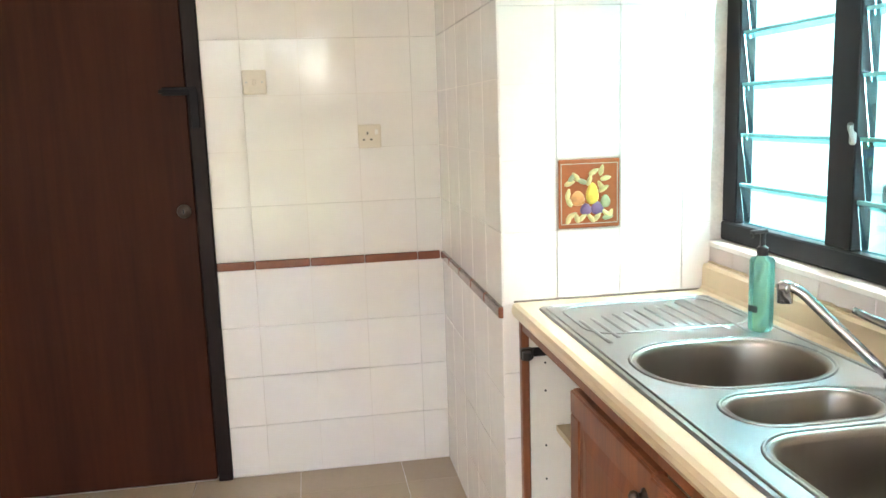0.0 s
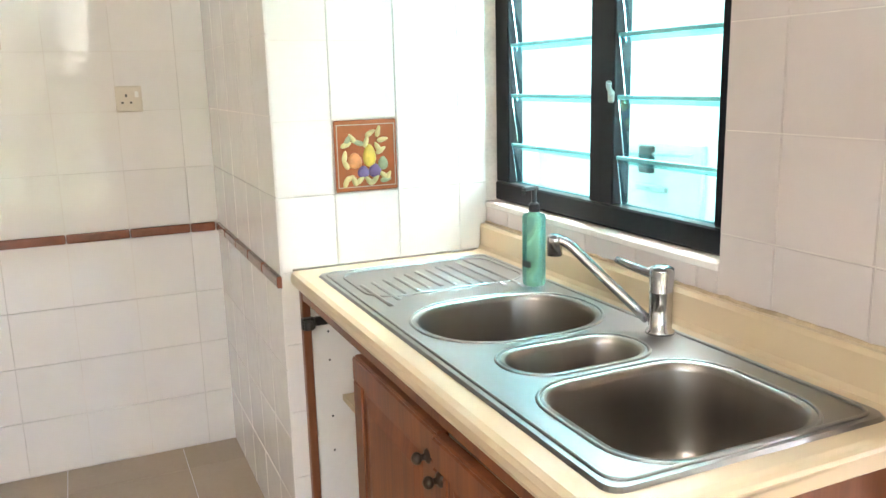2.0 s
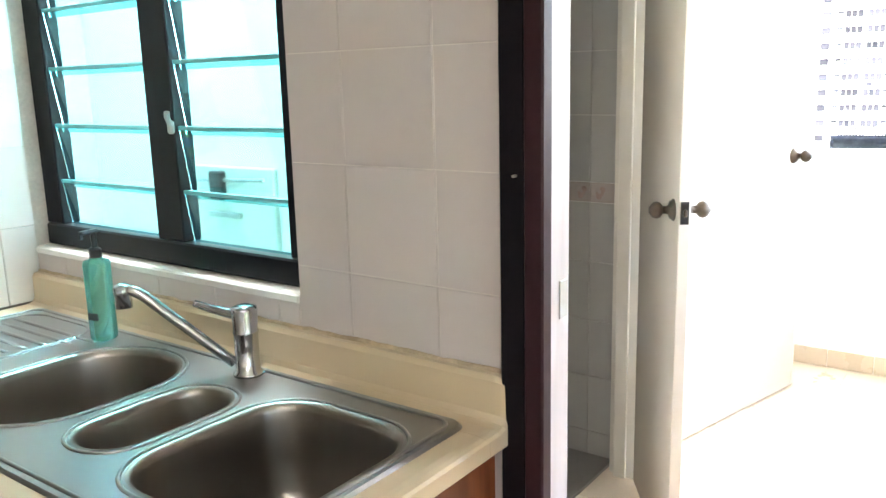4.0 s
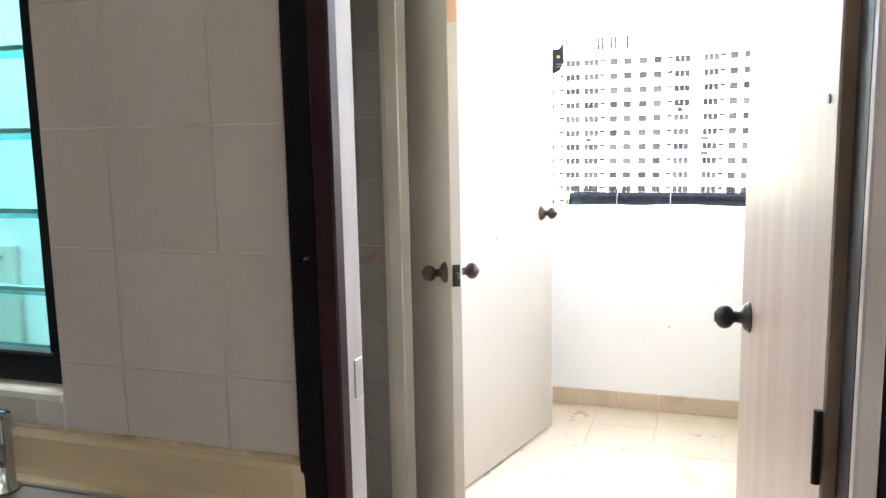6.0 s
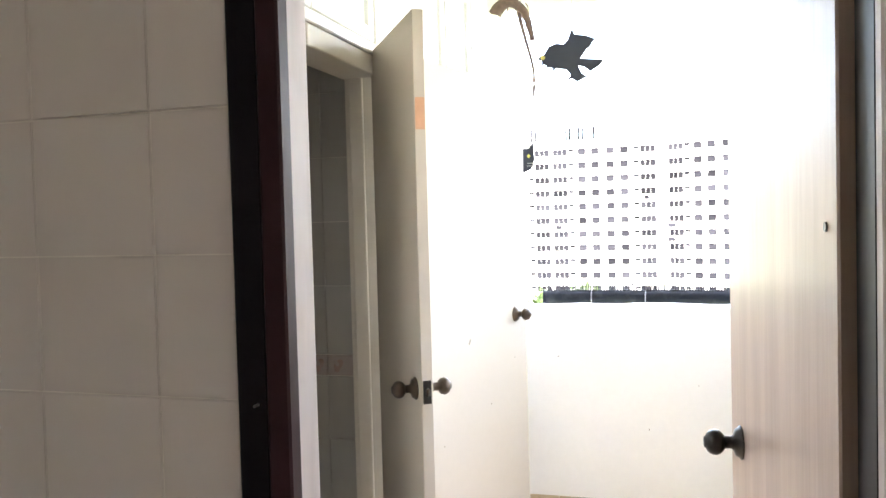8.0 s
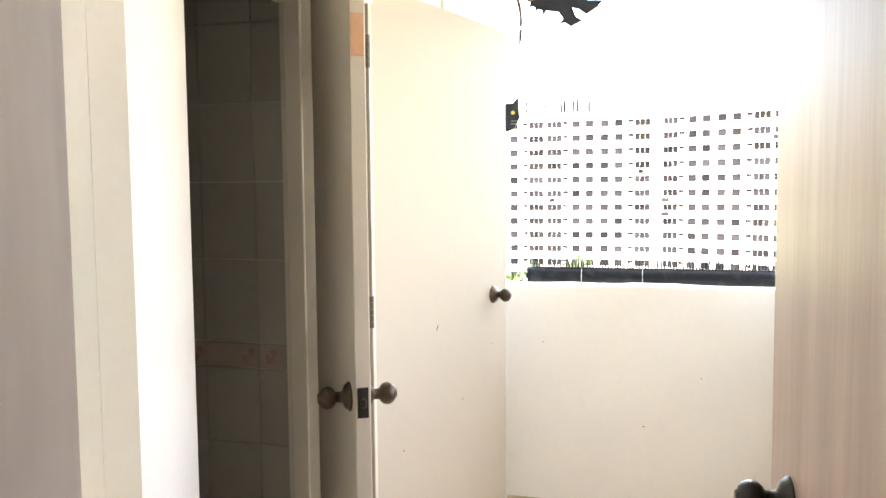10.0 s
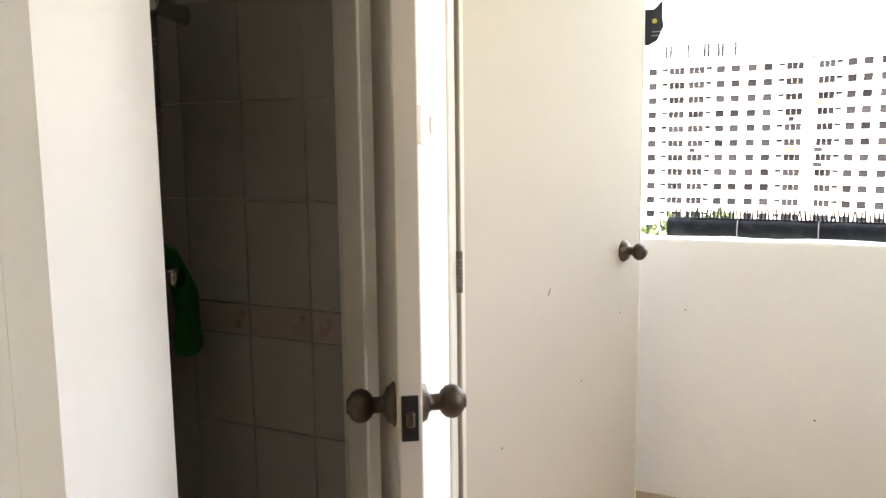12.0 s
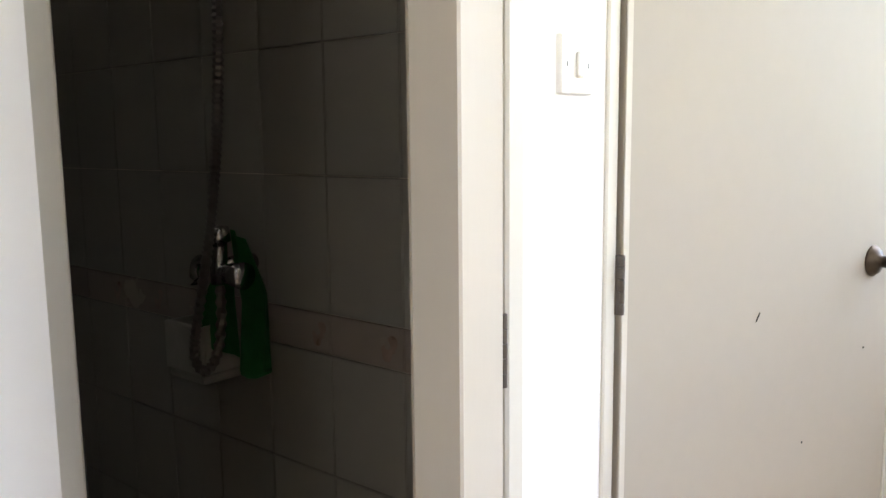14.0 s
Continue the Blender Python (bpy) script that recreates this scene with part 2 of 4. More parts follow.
LAMP_GLOW.node_tree.nodes["Principled BSDF"].inputs["Emission Color"].default_value = (1.0, 0.98, 0.95, 1)
LAMP_GLOW.node_tree.nodes["Principled BSDF"].inputs["Emission Strength"].default_value = 1.6


# ---- mesh helpers ----
def part(name, bm, material, parent=None, label="", m=None, smooth=False):
    """Links a bmesh as one mesh object, under a thing where a parent is given."""
    me = bpy.data.meshes.new(name)
    bmesh.ops.recalc_face_normals(bm, faces=bm.faces)
    if smooth:
        for f in bm.faces:
            f.smooth = True
    bm.to_mesh(me)
    bm.free()
    for mm in (material if isinstance(material, (list, tuple)) else [material]):
        me.materials.append(mm)
    ob = new(name, me)
    if parent:
        ob.parent = parent
    if m is not None:
        ob.matrix_basis = m
    if label:
        ob["label"] = label
    return ob


def thing(name, label, category, group="", kind="", m=None):
    e = new(name)
    e.empty_display_size = 0.1
    if m is not None:
        e.matrix_basis = m
    return tagged(e, label, category, group, kind)


def box(x0, x1, y0, y1, z0, z1, bev=0.0, seg=1, bm=None):
    b = bm or bmesh.new()
    r = bmesh.ops.create_cube(b, size=1)
    vs = r["verts"]
    for v in vs:
        v.co = Vector(((x0 + x1) / 2 + v.co.x * abs(x1 - x0), (y0 + y1) / 2 + v.co.y * abs(y1 - y0), (z0 + z1) / 2 + v.co.z * abs(z1 - z0)))
    if bev:
        es = {e for v in vs for e in v.link_edges}
        bmesh.ops.bevel(b, geom=list(es), offset=bev, segments=seg, affect="EDGES", profile=0.6)
    return b


def cyl(p0, p1, r0, r1=None, seg=16, bm=None, cap=True):
    b = bm or bmesh.new()
    p0, p1 = Vector(p0), Vector(p1)
    r1 = r0 if r1 is None else r1
    d = p1 - p0
    mm = Matrix.Translation((p0 + p1) / 2) @ d.to_track_quat("Z", "Y").to_matrix().to_4x4()
    bmesh.ops.create_cone(b, cap_ends=cap, segments=seg, radius1=r0, radius2=r1, depth=d.length, matrix=mm)
    return b


def lathe(profile, axis="z", seg=20, bm=None, m=Matrix()):
    """Turns a profile of (radius, height) rows about z."""
    b = bm or bmesh.new()
    rings = []
    for r, h in profile:
        rings.append([b.verts.new(m @ Vector((r * math.cos(2 * math.pi * i / seg), r * math.sin(2 * math.pi * i / seg), h))) for i in range(seg)])
    for a, c in zip(rings, rings[1:]):
        for i in range(seg):
            b.faces.new((a[i], a[(i + 1) % seg], c[(i + 1) % seg], c[i]))
    b.faces.new(rings[0][::-1])
    b.faces.new(rings[-1])
    return b


def tube(points, radius, seg=8, bm=None, taper=1.0):
    """A round bar along a line of points."""
    b = bm or bmesh.new()
    pts = [Vector(p) for p in points]
    rings = []
    for i, p in enumerate(pts):
        d = (pts[min(i + 1, len(pts) - 1)] - pts[max(i - 1, 0)]).normalized()
        q = d.to_track_quat("Z", "Y")
        r = radius * (1 + (taper - 1) * i / max(1, len(pts) - 1))
        rings.append([b.verts.new(p + q @ Vector((r * math.cos(2 * math.pi * k / seg), r * math.sin(2 * math.pi * k / seg), 0))) for k in range(seg)])
    for a, c in zip(rings, rings[1:]):
        for k in range(seg):
            b.faces.new((a[k], a[(k + 1) % seg], c[(k + 1) % seg], c[k]))
    b.faces.new(rings[0][::-1])
    b.faces.new(rings[-1])
    return b


def bezier(p, n=12):
    out = []
    for i in range(n + 1):
        t = i / n
        q = [Vector(v) for v in p]
        while len(q) > 1:
            q = [a.lerp(c, t) for a, c in zip(q, q[1:])]
        out.append(q[0])
    return out


def rrect(cx, cy, hx, hy, r, z, n=8):
    """A rounded rectangle as a ring of points."""
    out = []
    for sx, sy, a0 in ((1, 1, 0), (-1, 1, 90), (-1, -1, 180), (1, -1, 270)):
        for i in range(n + 1):
            a = radians(a0 + 90 * i / n)
            out.append(Vector((cx + sx * (hx - r) + r * math.cos(a), cy + sy * (hy - r) + r * math.sin(a), z)))
    return out


def prism(outline, depth, m=Matrix(), bm=None):
    """A flat outline (x, z) given a thickness along y."""
    b = bm or bmesh.new()
    f = [b.verts.new(m @ Vector((x, -depth / 2, z))) for x, z in outline]
    k = [b.verts.new(m @ Vector((x, depth / 2, z))) for x, z in outline]
    b.faces.new(f)
    b.faces.new(k[::-1])
    for i in range(len(f)):
        j = (i + 1) % len(f)
        b.faces.new((f[j], f[i], k[i], k[j]))
    return b


TILES = []      # (parent, axis, plane, facing, a0, a1, z0, z1, material, name), laid at the end of the file


def tile_grid(parent, axis, plane, facing, cols, rows, material, name="tile", skip=None):
    for a0, a1 in zip(cols, cols[1:]):
        for z0, z1 in zip(rows, rows[1:]):
            if skip and skip((a0 + a1) / 2, (z0 + z1) / 2):
                continue
            TILES.append((parent, axis, plane, facing, a0, a1, z0, z1, material, name))


H = 2.6
# ---- structure: kitchen ----
floor_k = tagged(part("floor", box(-3.3, 0.099, -4.1, 1.1, -0.12, -0.004), GROUT), "beige glossy kitchen floor tiles with thin joints", "floor", kind="structure")
tagged(part("ceiling", box(-3.3, 0.1, -4.1, 1.1, H, H + 0.12), CEIL), "plain white painted kitchen ceiling", "ceiling", kind="structure")
wb = bmesh.new()
box(-1.46, -0.6, 0.995, 1.1, 0, H, bm=wb)
box(-2.36, -1.46, 0.995, 1.1, 2.08, H, bm=wb)
box(-3.2, -2.36, 0.995, 1.1, 0, H, bm=wb)
# unseen panel added behind the door opening to keep outside light from leaking in
tagged(part("door_backing", box(-2.4, -1.42, 1.101, 1.2, -0.12, 2.12), PLASTER_K), "unseen plain panel behind the closed door that stops light leaks", "wall", kind="structure")
wall_north = tagged(part("wall_north", wb, GROUT), "white glazed tiled kitchen wall with brown trim strip", "wall", kind="structure")
wall_jog = tagged(part("wall_jog", box(-0.595, -0.48, 0.005, 1.1, 0, H), GROUT), "white glazed tiled return wall beside the sink", "wall", kind="structure")
wall_fruit = tagged(part("wall_sink_end", box(-0.479, 0.10, 0.005, 0.12, 0, H), GROUT), "white tiled wall at the end of the counter", "wall", kind="structure")
ws = bmesh.new()
WY0, WY1, WZ0, WZ1 = 0.004, -0.922, 1.008, 2.05
box(0.0008, 0.1, WY1, WY0, 0, WZ0, bm=ws)
box(0.0008, 0.1, WY1, WY0, WZ1, H, bm=ws)
box(0.0008, 0.1, -1.36, WY1, 0, H, bm=ws)
box(0.0008, 0.1, -2.13, -1.36, 2.10, H, bm=ws)
box(0.0008, 0.1, -4.0, -2.13, 0, H, bm=ws)
wall_sink = tagged(part("wall_east", ws, GROUT), "white tiled kitchen wall behind the sink counter", "wall", kind="structure")
tagged(part("wall_west", box(-3.3, -3.2, -4.1, 1.1, 0, H), PLASTER_K), "plain painted kitchen wall", "wall", kind="structure")
wsth = bmesh.new()
box(-3.2, -2.0, -4.1, -4.0, 0, H, bm=wsth)
box(-0.8, 0.1, -4.1, -4.0, 0, H, bm=wsth)
box(-2.0, -0.8, -4.1, -4.0, 0, 0.2, bm=wsth)
box(-2.0, -0.8, -4.1, -4.0, 2.2, H, bm=wsth)
tagged(part("wall_south", wsth, PLASTER_K), "plain painted kitchen wall with a window", "wall", kind="structure")

# ---- structure: yard and bath ----
XB, YB = 3.06, -0.97           # parapet face, bath front wall face
floor_y = tagged(part("floor_yard", box(0.10, 3.2, -2.4, 1.0, -0.12, -0.004), GROUT), "pale beige tiled yard floor with thin joints", "floor", kind="structure")
cy = box(0.1, 3.3, -2.4, -0.5, H, H + 0.12)
box(0.782, 3.3, -0.5, 1.1, H, H + 0.12, bm=cy)          # the recess beside it is open to the sky
tagged(part("ceiling_yard", cy, CEIL), "white painted yard ceiling", "ceiling", kind="structure")
# south wall with a gap added for the fill lamp
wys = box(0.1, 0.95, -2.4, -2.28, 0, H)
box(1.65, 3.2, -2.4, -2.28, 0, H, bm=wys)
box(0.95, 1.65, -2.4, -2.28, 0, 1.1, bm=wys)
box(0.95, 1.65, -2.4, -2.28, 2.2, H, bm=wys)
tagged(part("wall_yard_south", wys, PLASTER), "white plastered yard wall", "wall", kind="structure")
wbf = bmesh.new()
DX0, DX1 = 0.955, 1.55          # bath door opening in the wall
EX0, EX1 = 1.80, 2.74           # store door opening
box(0.782, DX0, YB + 0.022, YB + 0.1, 0, H, bm=wbf)
box(DX1, EX0, YB, YB + 0.1, 0, 1.99, bm=wbf)
box(EX1, XB + 0.1, YB, YB + 0.1, 0, H, bm=wbf)
box(DX0, EX1, YB, YB + 0.1, 2.52, H, bm=wbf)
wall_bath = tagged(part("wall_bath_front", wbf, PLASTER), "white plastered wall with two doors and windows above", "wall", kind="structure")
tagged(part("wall_recess_east", box(0.782, 0.88, YB + 0.101, 1.0, 0, H), PLASTER), "white plastered wall of the narrow recess", "wall", kind="structure")
# unseen walls added above the recess to keep direct sun out of it
up = box(0.0, 0.1, -0.6, 1.1, H + 0.121, 12)
box(0.782, 0.88, -0.6, 1.1, H + 0.121, 12, bm=up)
box(0.1005, 0.7815, 1.0, 1.1, H + 0.121, 12, bm=up)
tagged(part("sun_block_walls", up, PLASTER), "unseen white plastered walls above the recess, blocking the sun", "wall", kind="structure")
tagged(part("wall_recess_west", box(0.0, 0.1, 0.121, 1.0, 0, H), PLASTER), "white plastered wall of the narrow recess", "wall", kind="structure")
tagged(part("wall_recess_north", box(0.1, 3.2, 1.0, 1.1, 0, H), PLASTER), "white plastered end wall", "wall", kind="structure")
wall_bath_e = tagged(part("wall_bath_east", box(1.590, 1.69, YB + 0.101, 1.0, 0, H), GROUT), "pale tiled bathroom wall with a flowered border", "wall", kind="structure")
# unseen lining added and floor darkened, to hold the bathroom dim
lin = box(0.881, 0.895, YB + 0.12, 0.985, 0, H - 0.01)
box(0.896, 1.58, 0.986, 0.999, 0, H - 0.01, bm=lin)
tagged(part("wall_bath_lining", lin, TILE_BATH), "greyed bathroom wall lining, unseen, added to dim the room", "wall", kind="structure")
tagged(part("floor_bath", box(0.896, 1.575, YB + 0.125, 0.985, 0.001, 0.012), FLOOR_B), "tiled bathroom floor with the room's shade in its colour", "floor", kind="structure")
tagged(part("wall_store_east", box(XB, XB + 0.14, YB + 0.1, 1.0, 0, H), PLASTER), "white plastered outer wall", "wall", kind="structure")
par = bmesh.new()
box(XB, XB + 0.14, -2.28, YB, -0.1, 1.035, 0.012, 2, bm=par)
bmesh.ops.subdivide_edges(par, edges=par.edges[:], cuts=14, use_grid_fill=True)
for v in par.verts:
    if v.co.z > 0.9:
        v.co.z += 0.012 * noise.noise((v.co.y * 5, v.co.x * 9, 2.0))
        v.co.x += 0.006 * noise.noise((v.co.y * 8, v.co.z * 12, 5.0))
tagged(part("parapet", par, PLASTER, smooth=True), "white plastered parapet with an uneven rounded top", "parapet", kind="structure")
tagged(part("facade_lintel", box(XB, XB + 0.14, -2.4, YB, 2.5, H), PLASTER), "white beam over the open parapet", "beam", kind="structure")
tagged(part("facade_below", box(XB + 0.141, XB + 0.2, -6, 3, -33, -0.1), PLASTER), "plain outer wall of the own block", "wall", kind="structure")

# ---- kitchen door, brown ----
door_b = thing("door_1", "closed dark brown veneered flush door beside tiled wall", "door", kind="structure")
part("door_frame", box(-1.515, -1.462, 0.97, 1.09, 0, 2.08, 0.003), DARK_WOOD, door_b)
part("door_frame", box(-2.36, -2.315, 0.97, 1.09, 0, 2.08, 0.003), DARK_WOOD, door_b)
part("door_frame", box(-2.315, -1.515, 0.97, 1.09, 2.03, 2.08, 0.003), DARK_WOOD, door_b)
leaf = part("door_leaf", box(-2.312, -1.52, 0.985, 1.03, 0.006, 2.027, 0.003), DOOR_BROWN, door_b)
KNOB_PROFILE = [(0.034, 0), (0.034, 0.003), (0.030, 0.006), (0.027, 0.012), (0.016, 0.016), (0.0125, 0.020), (0.0125, 0.033), (0.018, 0.036), (0.0235, 0.042), (0.0260, 0.050), (0.0255, 0.056), (0.0225, 0.063), (0.017, 0.068), (0.012, 0.070), (0.011, 0.073), (0.002, 0.073)]


def knob(parent, place, toward, material=BRONZE, scale=1.0, label="aged bronze round knob", name="door_knob"):
    q = Vector(toward).to_track_quat("Z", "Y").to_matrix().to_4x4()
    b = lathe([(r * scale, h * scale) for r, h in KNOB_PROFILE], m=Matrix.Translation(place) @ q, seg=24)
    return part(name, b, material, parent, label, smooth=True)


lock = bmesh.new()
lathe([(0.024, 0), (0.026, 0.004), (0.022, 0.012), (0.012, 0.013), (0.012, 0.018), (0.004, 0.018)], m=Matrix.Translation((-1.56, 0.985, 1.06)) @ Vector((0, -1, 0)).to_track_quat("Z", "Y").to_matrix().to_4x4(), bm=lock)
dl = part("deadlock", lock, HINGE, door_b, "round steel cylinder lock", smooth=True)
part("keyhole", box(-1.563, -1.557, 0.9645, 0.968, 1.052, 1.068), PLASTIC_B, dl)
bolt = bmesh.new()
box(-1.60, -1.48, 0.962, 0.974, 1.478, 1.508, 0.003, bm=bolt)
box(-1.505, -1.475, 0.958, 0.97, 1.36, 1.50, 0.003, bm=bolt)
cyl((-1.61, 0.966, 1.493), (-1.49, 0.966, 1.493), 0.007, bm=bolt)
part("latch", bolt, DARK_PAINT, door_b, "dark metal slide latch")

# ---- brown trim strips ----
trim = thing("trim_strip", "glossy brown moulded tile strip along the white wall", "trim", kind="structure")


def trim_piece(x0, x1, y0, y1):
    part("trim_piece", box(x0, x1, y0, y1, 0.826, 0.858, 0.006, 2), TRIM, trim)


for i, (a, c) in enumerate(((-1.46, -1.32), (-1.319, -1.114), (-1.113, -0.907), (-0.906, -0.701), (-0.70, -0.612))):
    trim_piece(a, c - 0.001, 0.976, 0.994)
for a, c in ((0.0, 0.19), (0.191, 0.39), (0.391, 0.59), (0.591, 0.79), (0.791, 0.975)):
    trim_piece(-0.612, -0.596, a, c)


# ---- sockets and switches ----
def wall_plate(name, label, x, y, z, w, h, face, kind):
    """A plate on a wall that faces -y, with its socket holes or rocker."""
    t = thing(name, label, "socket" if kind == "socket" else "switch")
    t.matrix_basis = pose(x, y, z)
    part("plate", box(-w / 2, w / 2, -0.010, 0.004, -h / 2, h / 2, 0.004, 2), face, t)
    if kind == "socket":
        for hx, hz, hw, hh in ((-0.008, 0.012, 0.006, 0.010), (-0.022, -0.012, 0.008, 0.006), (0.006, -0.012, 0.008, 0.006)):
            part("pin_hole", box(hx - hw / 2, hx + hw / 2, -0.0115, -0.009, hz - hh / 2, hz + hh / 2), PLASTIC_B, t)
        part("rocker", box(0.020, 0.032, -0.015, -0.009, 0.006, 0.026, 0.002), PLASTIC_W, t)
    elif kind == "switch":
        part("rocker", box(-0.008, 0.008, -0.017, -0.009, -0.018, 0.018, 0.003), PLASTIC_W, t)
        for sx in (-0.028, 0.028):
            part("screw", cyl((sx, -0.012, 0), (sx, -0.008, 0), 0.004, seg=10), ZINC, t)
    else:
        part("rocker", box(-0.007, 0.007, -0.014, -0.009, -0.010, 0.010, 0.002), face, t)
        for sx in (-0.028, 0.028):
            part("screw", cyl((sx, -0.012, 0), (sx, -0.008, 0), 0.0035, seg=10), ZINC, t)
    return t


wall_plate("socket_outlet", "ivory plastic wall socket with switch on white tiles", -0.866, 0.989, 1.308, 0.086, 0.088, PLASTIC_I, "socket")
wall_plate("wall_switch", "yellowed ivory connection plate on white tiles", -1.276, 0.989, 1.518, 0.086, 0.088, PLASTIC_I, "blank")
wall_plate("wall_switch", "white rocker light switch between the doors", 1.683, YB, 1.418, 0.086, 0.080, PLASTIC_W, "switch")

# ---- counter ----
CT = 0.87
top = bmesh.new()
sec = [(-0.02, CT - 0.040), (-0.565, CT - 0.040), (-0.573, CT - 0.036), (-0.577, CT - 0.026), (-0.577, CT - 0.014), (-0.573, CT - 0.005), (-0.563, CT), (-0.044, CT), (-0.030, CT + 0.004), (-0.024, CT + 0.014), (-0.023, CT + 0.066), (-0.018, CT + 0.074), (-0.002, CT + 0.076), (-0.002, CT - 0.040)]
def sweep(bm, section, ys, ins):
    """Carries a section (x, z) along y, drawn in a little at the rounded end."""
    rings = []
    for y, k in zip(ys, ins):
        rings.append([bm.verts.new((min(x + k * 0.4, -0.001), y, z - (k * 0.5 if z > CT - 0.02 else -k * 0.5))) for x, z in section])
    for a, c in zip(rings, rings[1:]):
        for i in range(len(section)):
            j = (i + 1) % len(section)
            bm.faces.new((a[i], a[j], c[j], c[i]))
    bm.faces.new(rings[-1])
    bm.faces.new(rings[0][::-1])


ENDS = [-1.305, -1.352, -1.362, -1.370, -1.374], [0, 0, 0.003, 0.008, 0.016]
wide = [(-0.0755, CT - 0.040), *sec[1:7], (-0.0755, CT)]
sweep(top, wide, [-0.003, -0.47], [0, 0])
sweep(top, [(-0.495, CT - 0.040), *sec[1:7], (-0.495, CT)], [-0.47, -1.305], [0, 0])
sweep(top, wide, *ENDS)
back = bmesh.new()
sweep(back, [(-0.075, CT - 0.040), (-0.075, CT), *sec[7:]], [-0.003, *ENDS[0]], [0, *ENDS[1]])
counter = thing("countertop", "cream post-formed countertop with rounded front and upstand", "countertop")
part("worktop", top, COUNTER, counter)
part("upstand", back, COUNTER, counter)
SX0, SX1, SY0, SY1 = -0.525, -0.055, -1.32, -0.085

ck = bmesh.new()
pts = [Vector((-0.004, -0.004 - 1.35 * i / 60, CT + 0.077 + 0.003 * noise.noise((i * 0.7, 1, 0)))) for i in range(61)]
tube(pts, 0.0045, 6, ck)
for v in ck.verts:
    v.co.x += 0.003 * noise.noise(v.co * 60)
    v.co.z += 0.003 * noise.noise(v.co * 45 + Vector((3, 0, 0)))
tagged(part("sealant_bead", ck, CAULK, smooth=True), "uneven stained sealant bead along the counter upstand", "trim", kind="structure")
ck2 = bmesh.new()
tube([Vector((-0.57 + 0.55 * i / 30, -0.003, CT + 0.002 + 0.0015 * noise.noise((i * 0.8, 4, 0)))) for i in range(31)], 0.003, 6, ck2)
tagged(part("sealant_bead", ck2, CAULK_D, smooth=True), "thin dark sealant line along the tiled end wall", "trim", kind="structure")

cab = thing("base_cabinet", "reddish brown wooden base cabinet under sink, one door missing", "cabinet")
part("side_panel", box(-0.535, -0.03, -0.022, -0.006, 0.10, 0.829), MELAMINE, cab, "white melamine cabinet side")
part("stile", box(-0.558, -0.536, -0.030, -0.004, 0.02, 0.822, 0.003), CAB_WOOD, cab)
part("end_panel", box(-0.535, -0.03, -1.358, -1.340, 0.02, 0.829, 0.002), CAB_WOOD, cab)
part("top_rail", box(-0.556, -0.536, -1.34, -0.031, 0.795, 0.828, 0.002), CAB_WOOD, cab)
part("back_panel", box(-0.03, -0.012, -1.339, -0.023, 0.10, 0.829), MELAMINE, cab, "white melamine back")
part("bottom_panel", box(-0.535, -0.031, -1.339, -0.023, 0.10, 0.118), MELAMINE, cab)
part("plinth", box(-0.50, -0.48, -1.339, -0.023, 0.0, 0.099), CAB_WOOD, cab)
part("divider", box(-0.535, -0.031, -0.455, -0.439, 0.119, 0.70), MELAMINE, cab)
part("shelf", box(-0.46, -0.031, -0.438, -0.023, 0.50, 0.516), SHELF, cab, "tan shelf board")
for z in (0.62, 0.70, 0.46, 0.36):
    for x in (-0.49,):
        part("pin_hole", cyl((x, -0.024, z), (x, -0.021, z), 0.003, seg=8), PLASTIC_B, cab)


def cabinet_door(y0, y1, tilt=0.0):
    """A framed door with a raised panel; y0 is its hinge edge."""
    w, h = abs(y1 - y0), 0.655
    d = bmesh.new()
    box(-0.022, 0, 0, w, 0, h, 0.003, 1, bm=d)
    d2 = part("door", d, CAB_WOOD, cab)
    d2.matrix_basis = pose(-0.537, y1, 0.128, 0, 0, tilt)
    fr = bmesh.new()
    bw = 0.055
    box(-0.028, -0.0215, 0.002, w - 0.002, h - bw, h - 0.002, 0.003, bm=fr)
    box(-0.028, -0.0215, 0.002, w - 0.002, 0.002, bw, 0.003, bm=fr)
    box(-0.028, -0.0215, 0.002, bw, bw, h - bw, 0.003, bm=fr)
    box(-0.028, -0.0215, w - bw, w - 0.002, bw, h - bw, 0.003, bm=fr)
    part("door_frame", fr, CAB_WOOD, d2)
    pn = bmesh.new()
    o = [(0.065, 0.065), (w - 0.065, 0.065), (w - 0.065, h - 0.065), (0.065, h - 0.065)]
    i2 = [(0.10, 0.10), (w - 0.10, 0.10), (w - 0.10, h - 0.10), (0.10, h - 0.10)]
    vo = [pn.verts.new((-0.0215, y, z)) for y, z in o]
    vi = [pn.verts.new((-0.0275, y, z)) for y, z in i2]
    pn.faces.new(vi)
    pn.faces.new(vo[::-1])
    for k in range(4):
        pn.faces.new((vo[k], vo[(k + 1) % 4], vi[(k + 1) % 4], vi[k]))
    part("raised_panel", pn, CAB_WOOD, d2)
    return d2


dr1 = cabinet_door(-0.462, -0.895)
dr2 = cabinet_door(-0.900, -1.335, 1.2)
knob(dr1, (-0.026, 0.032, 0.60), (-1, 0, 0), BRONZE, 0.42, "small aged brass knob", "cabinet_knob")
knob(dr2, (-0.026, 0.405, 0.59), (-1, 0, 0), BRONZE, 0.42, "small aged brass knob", "cabinet_knob")
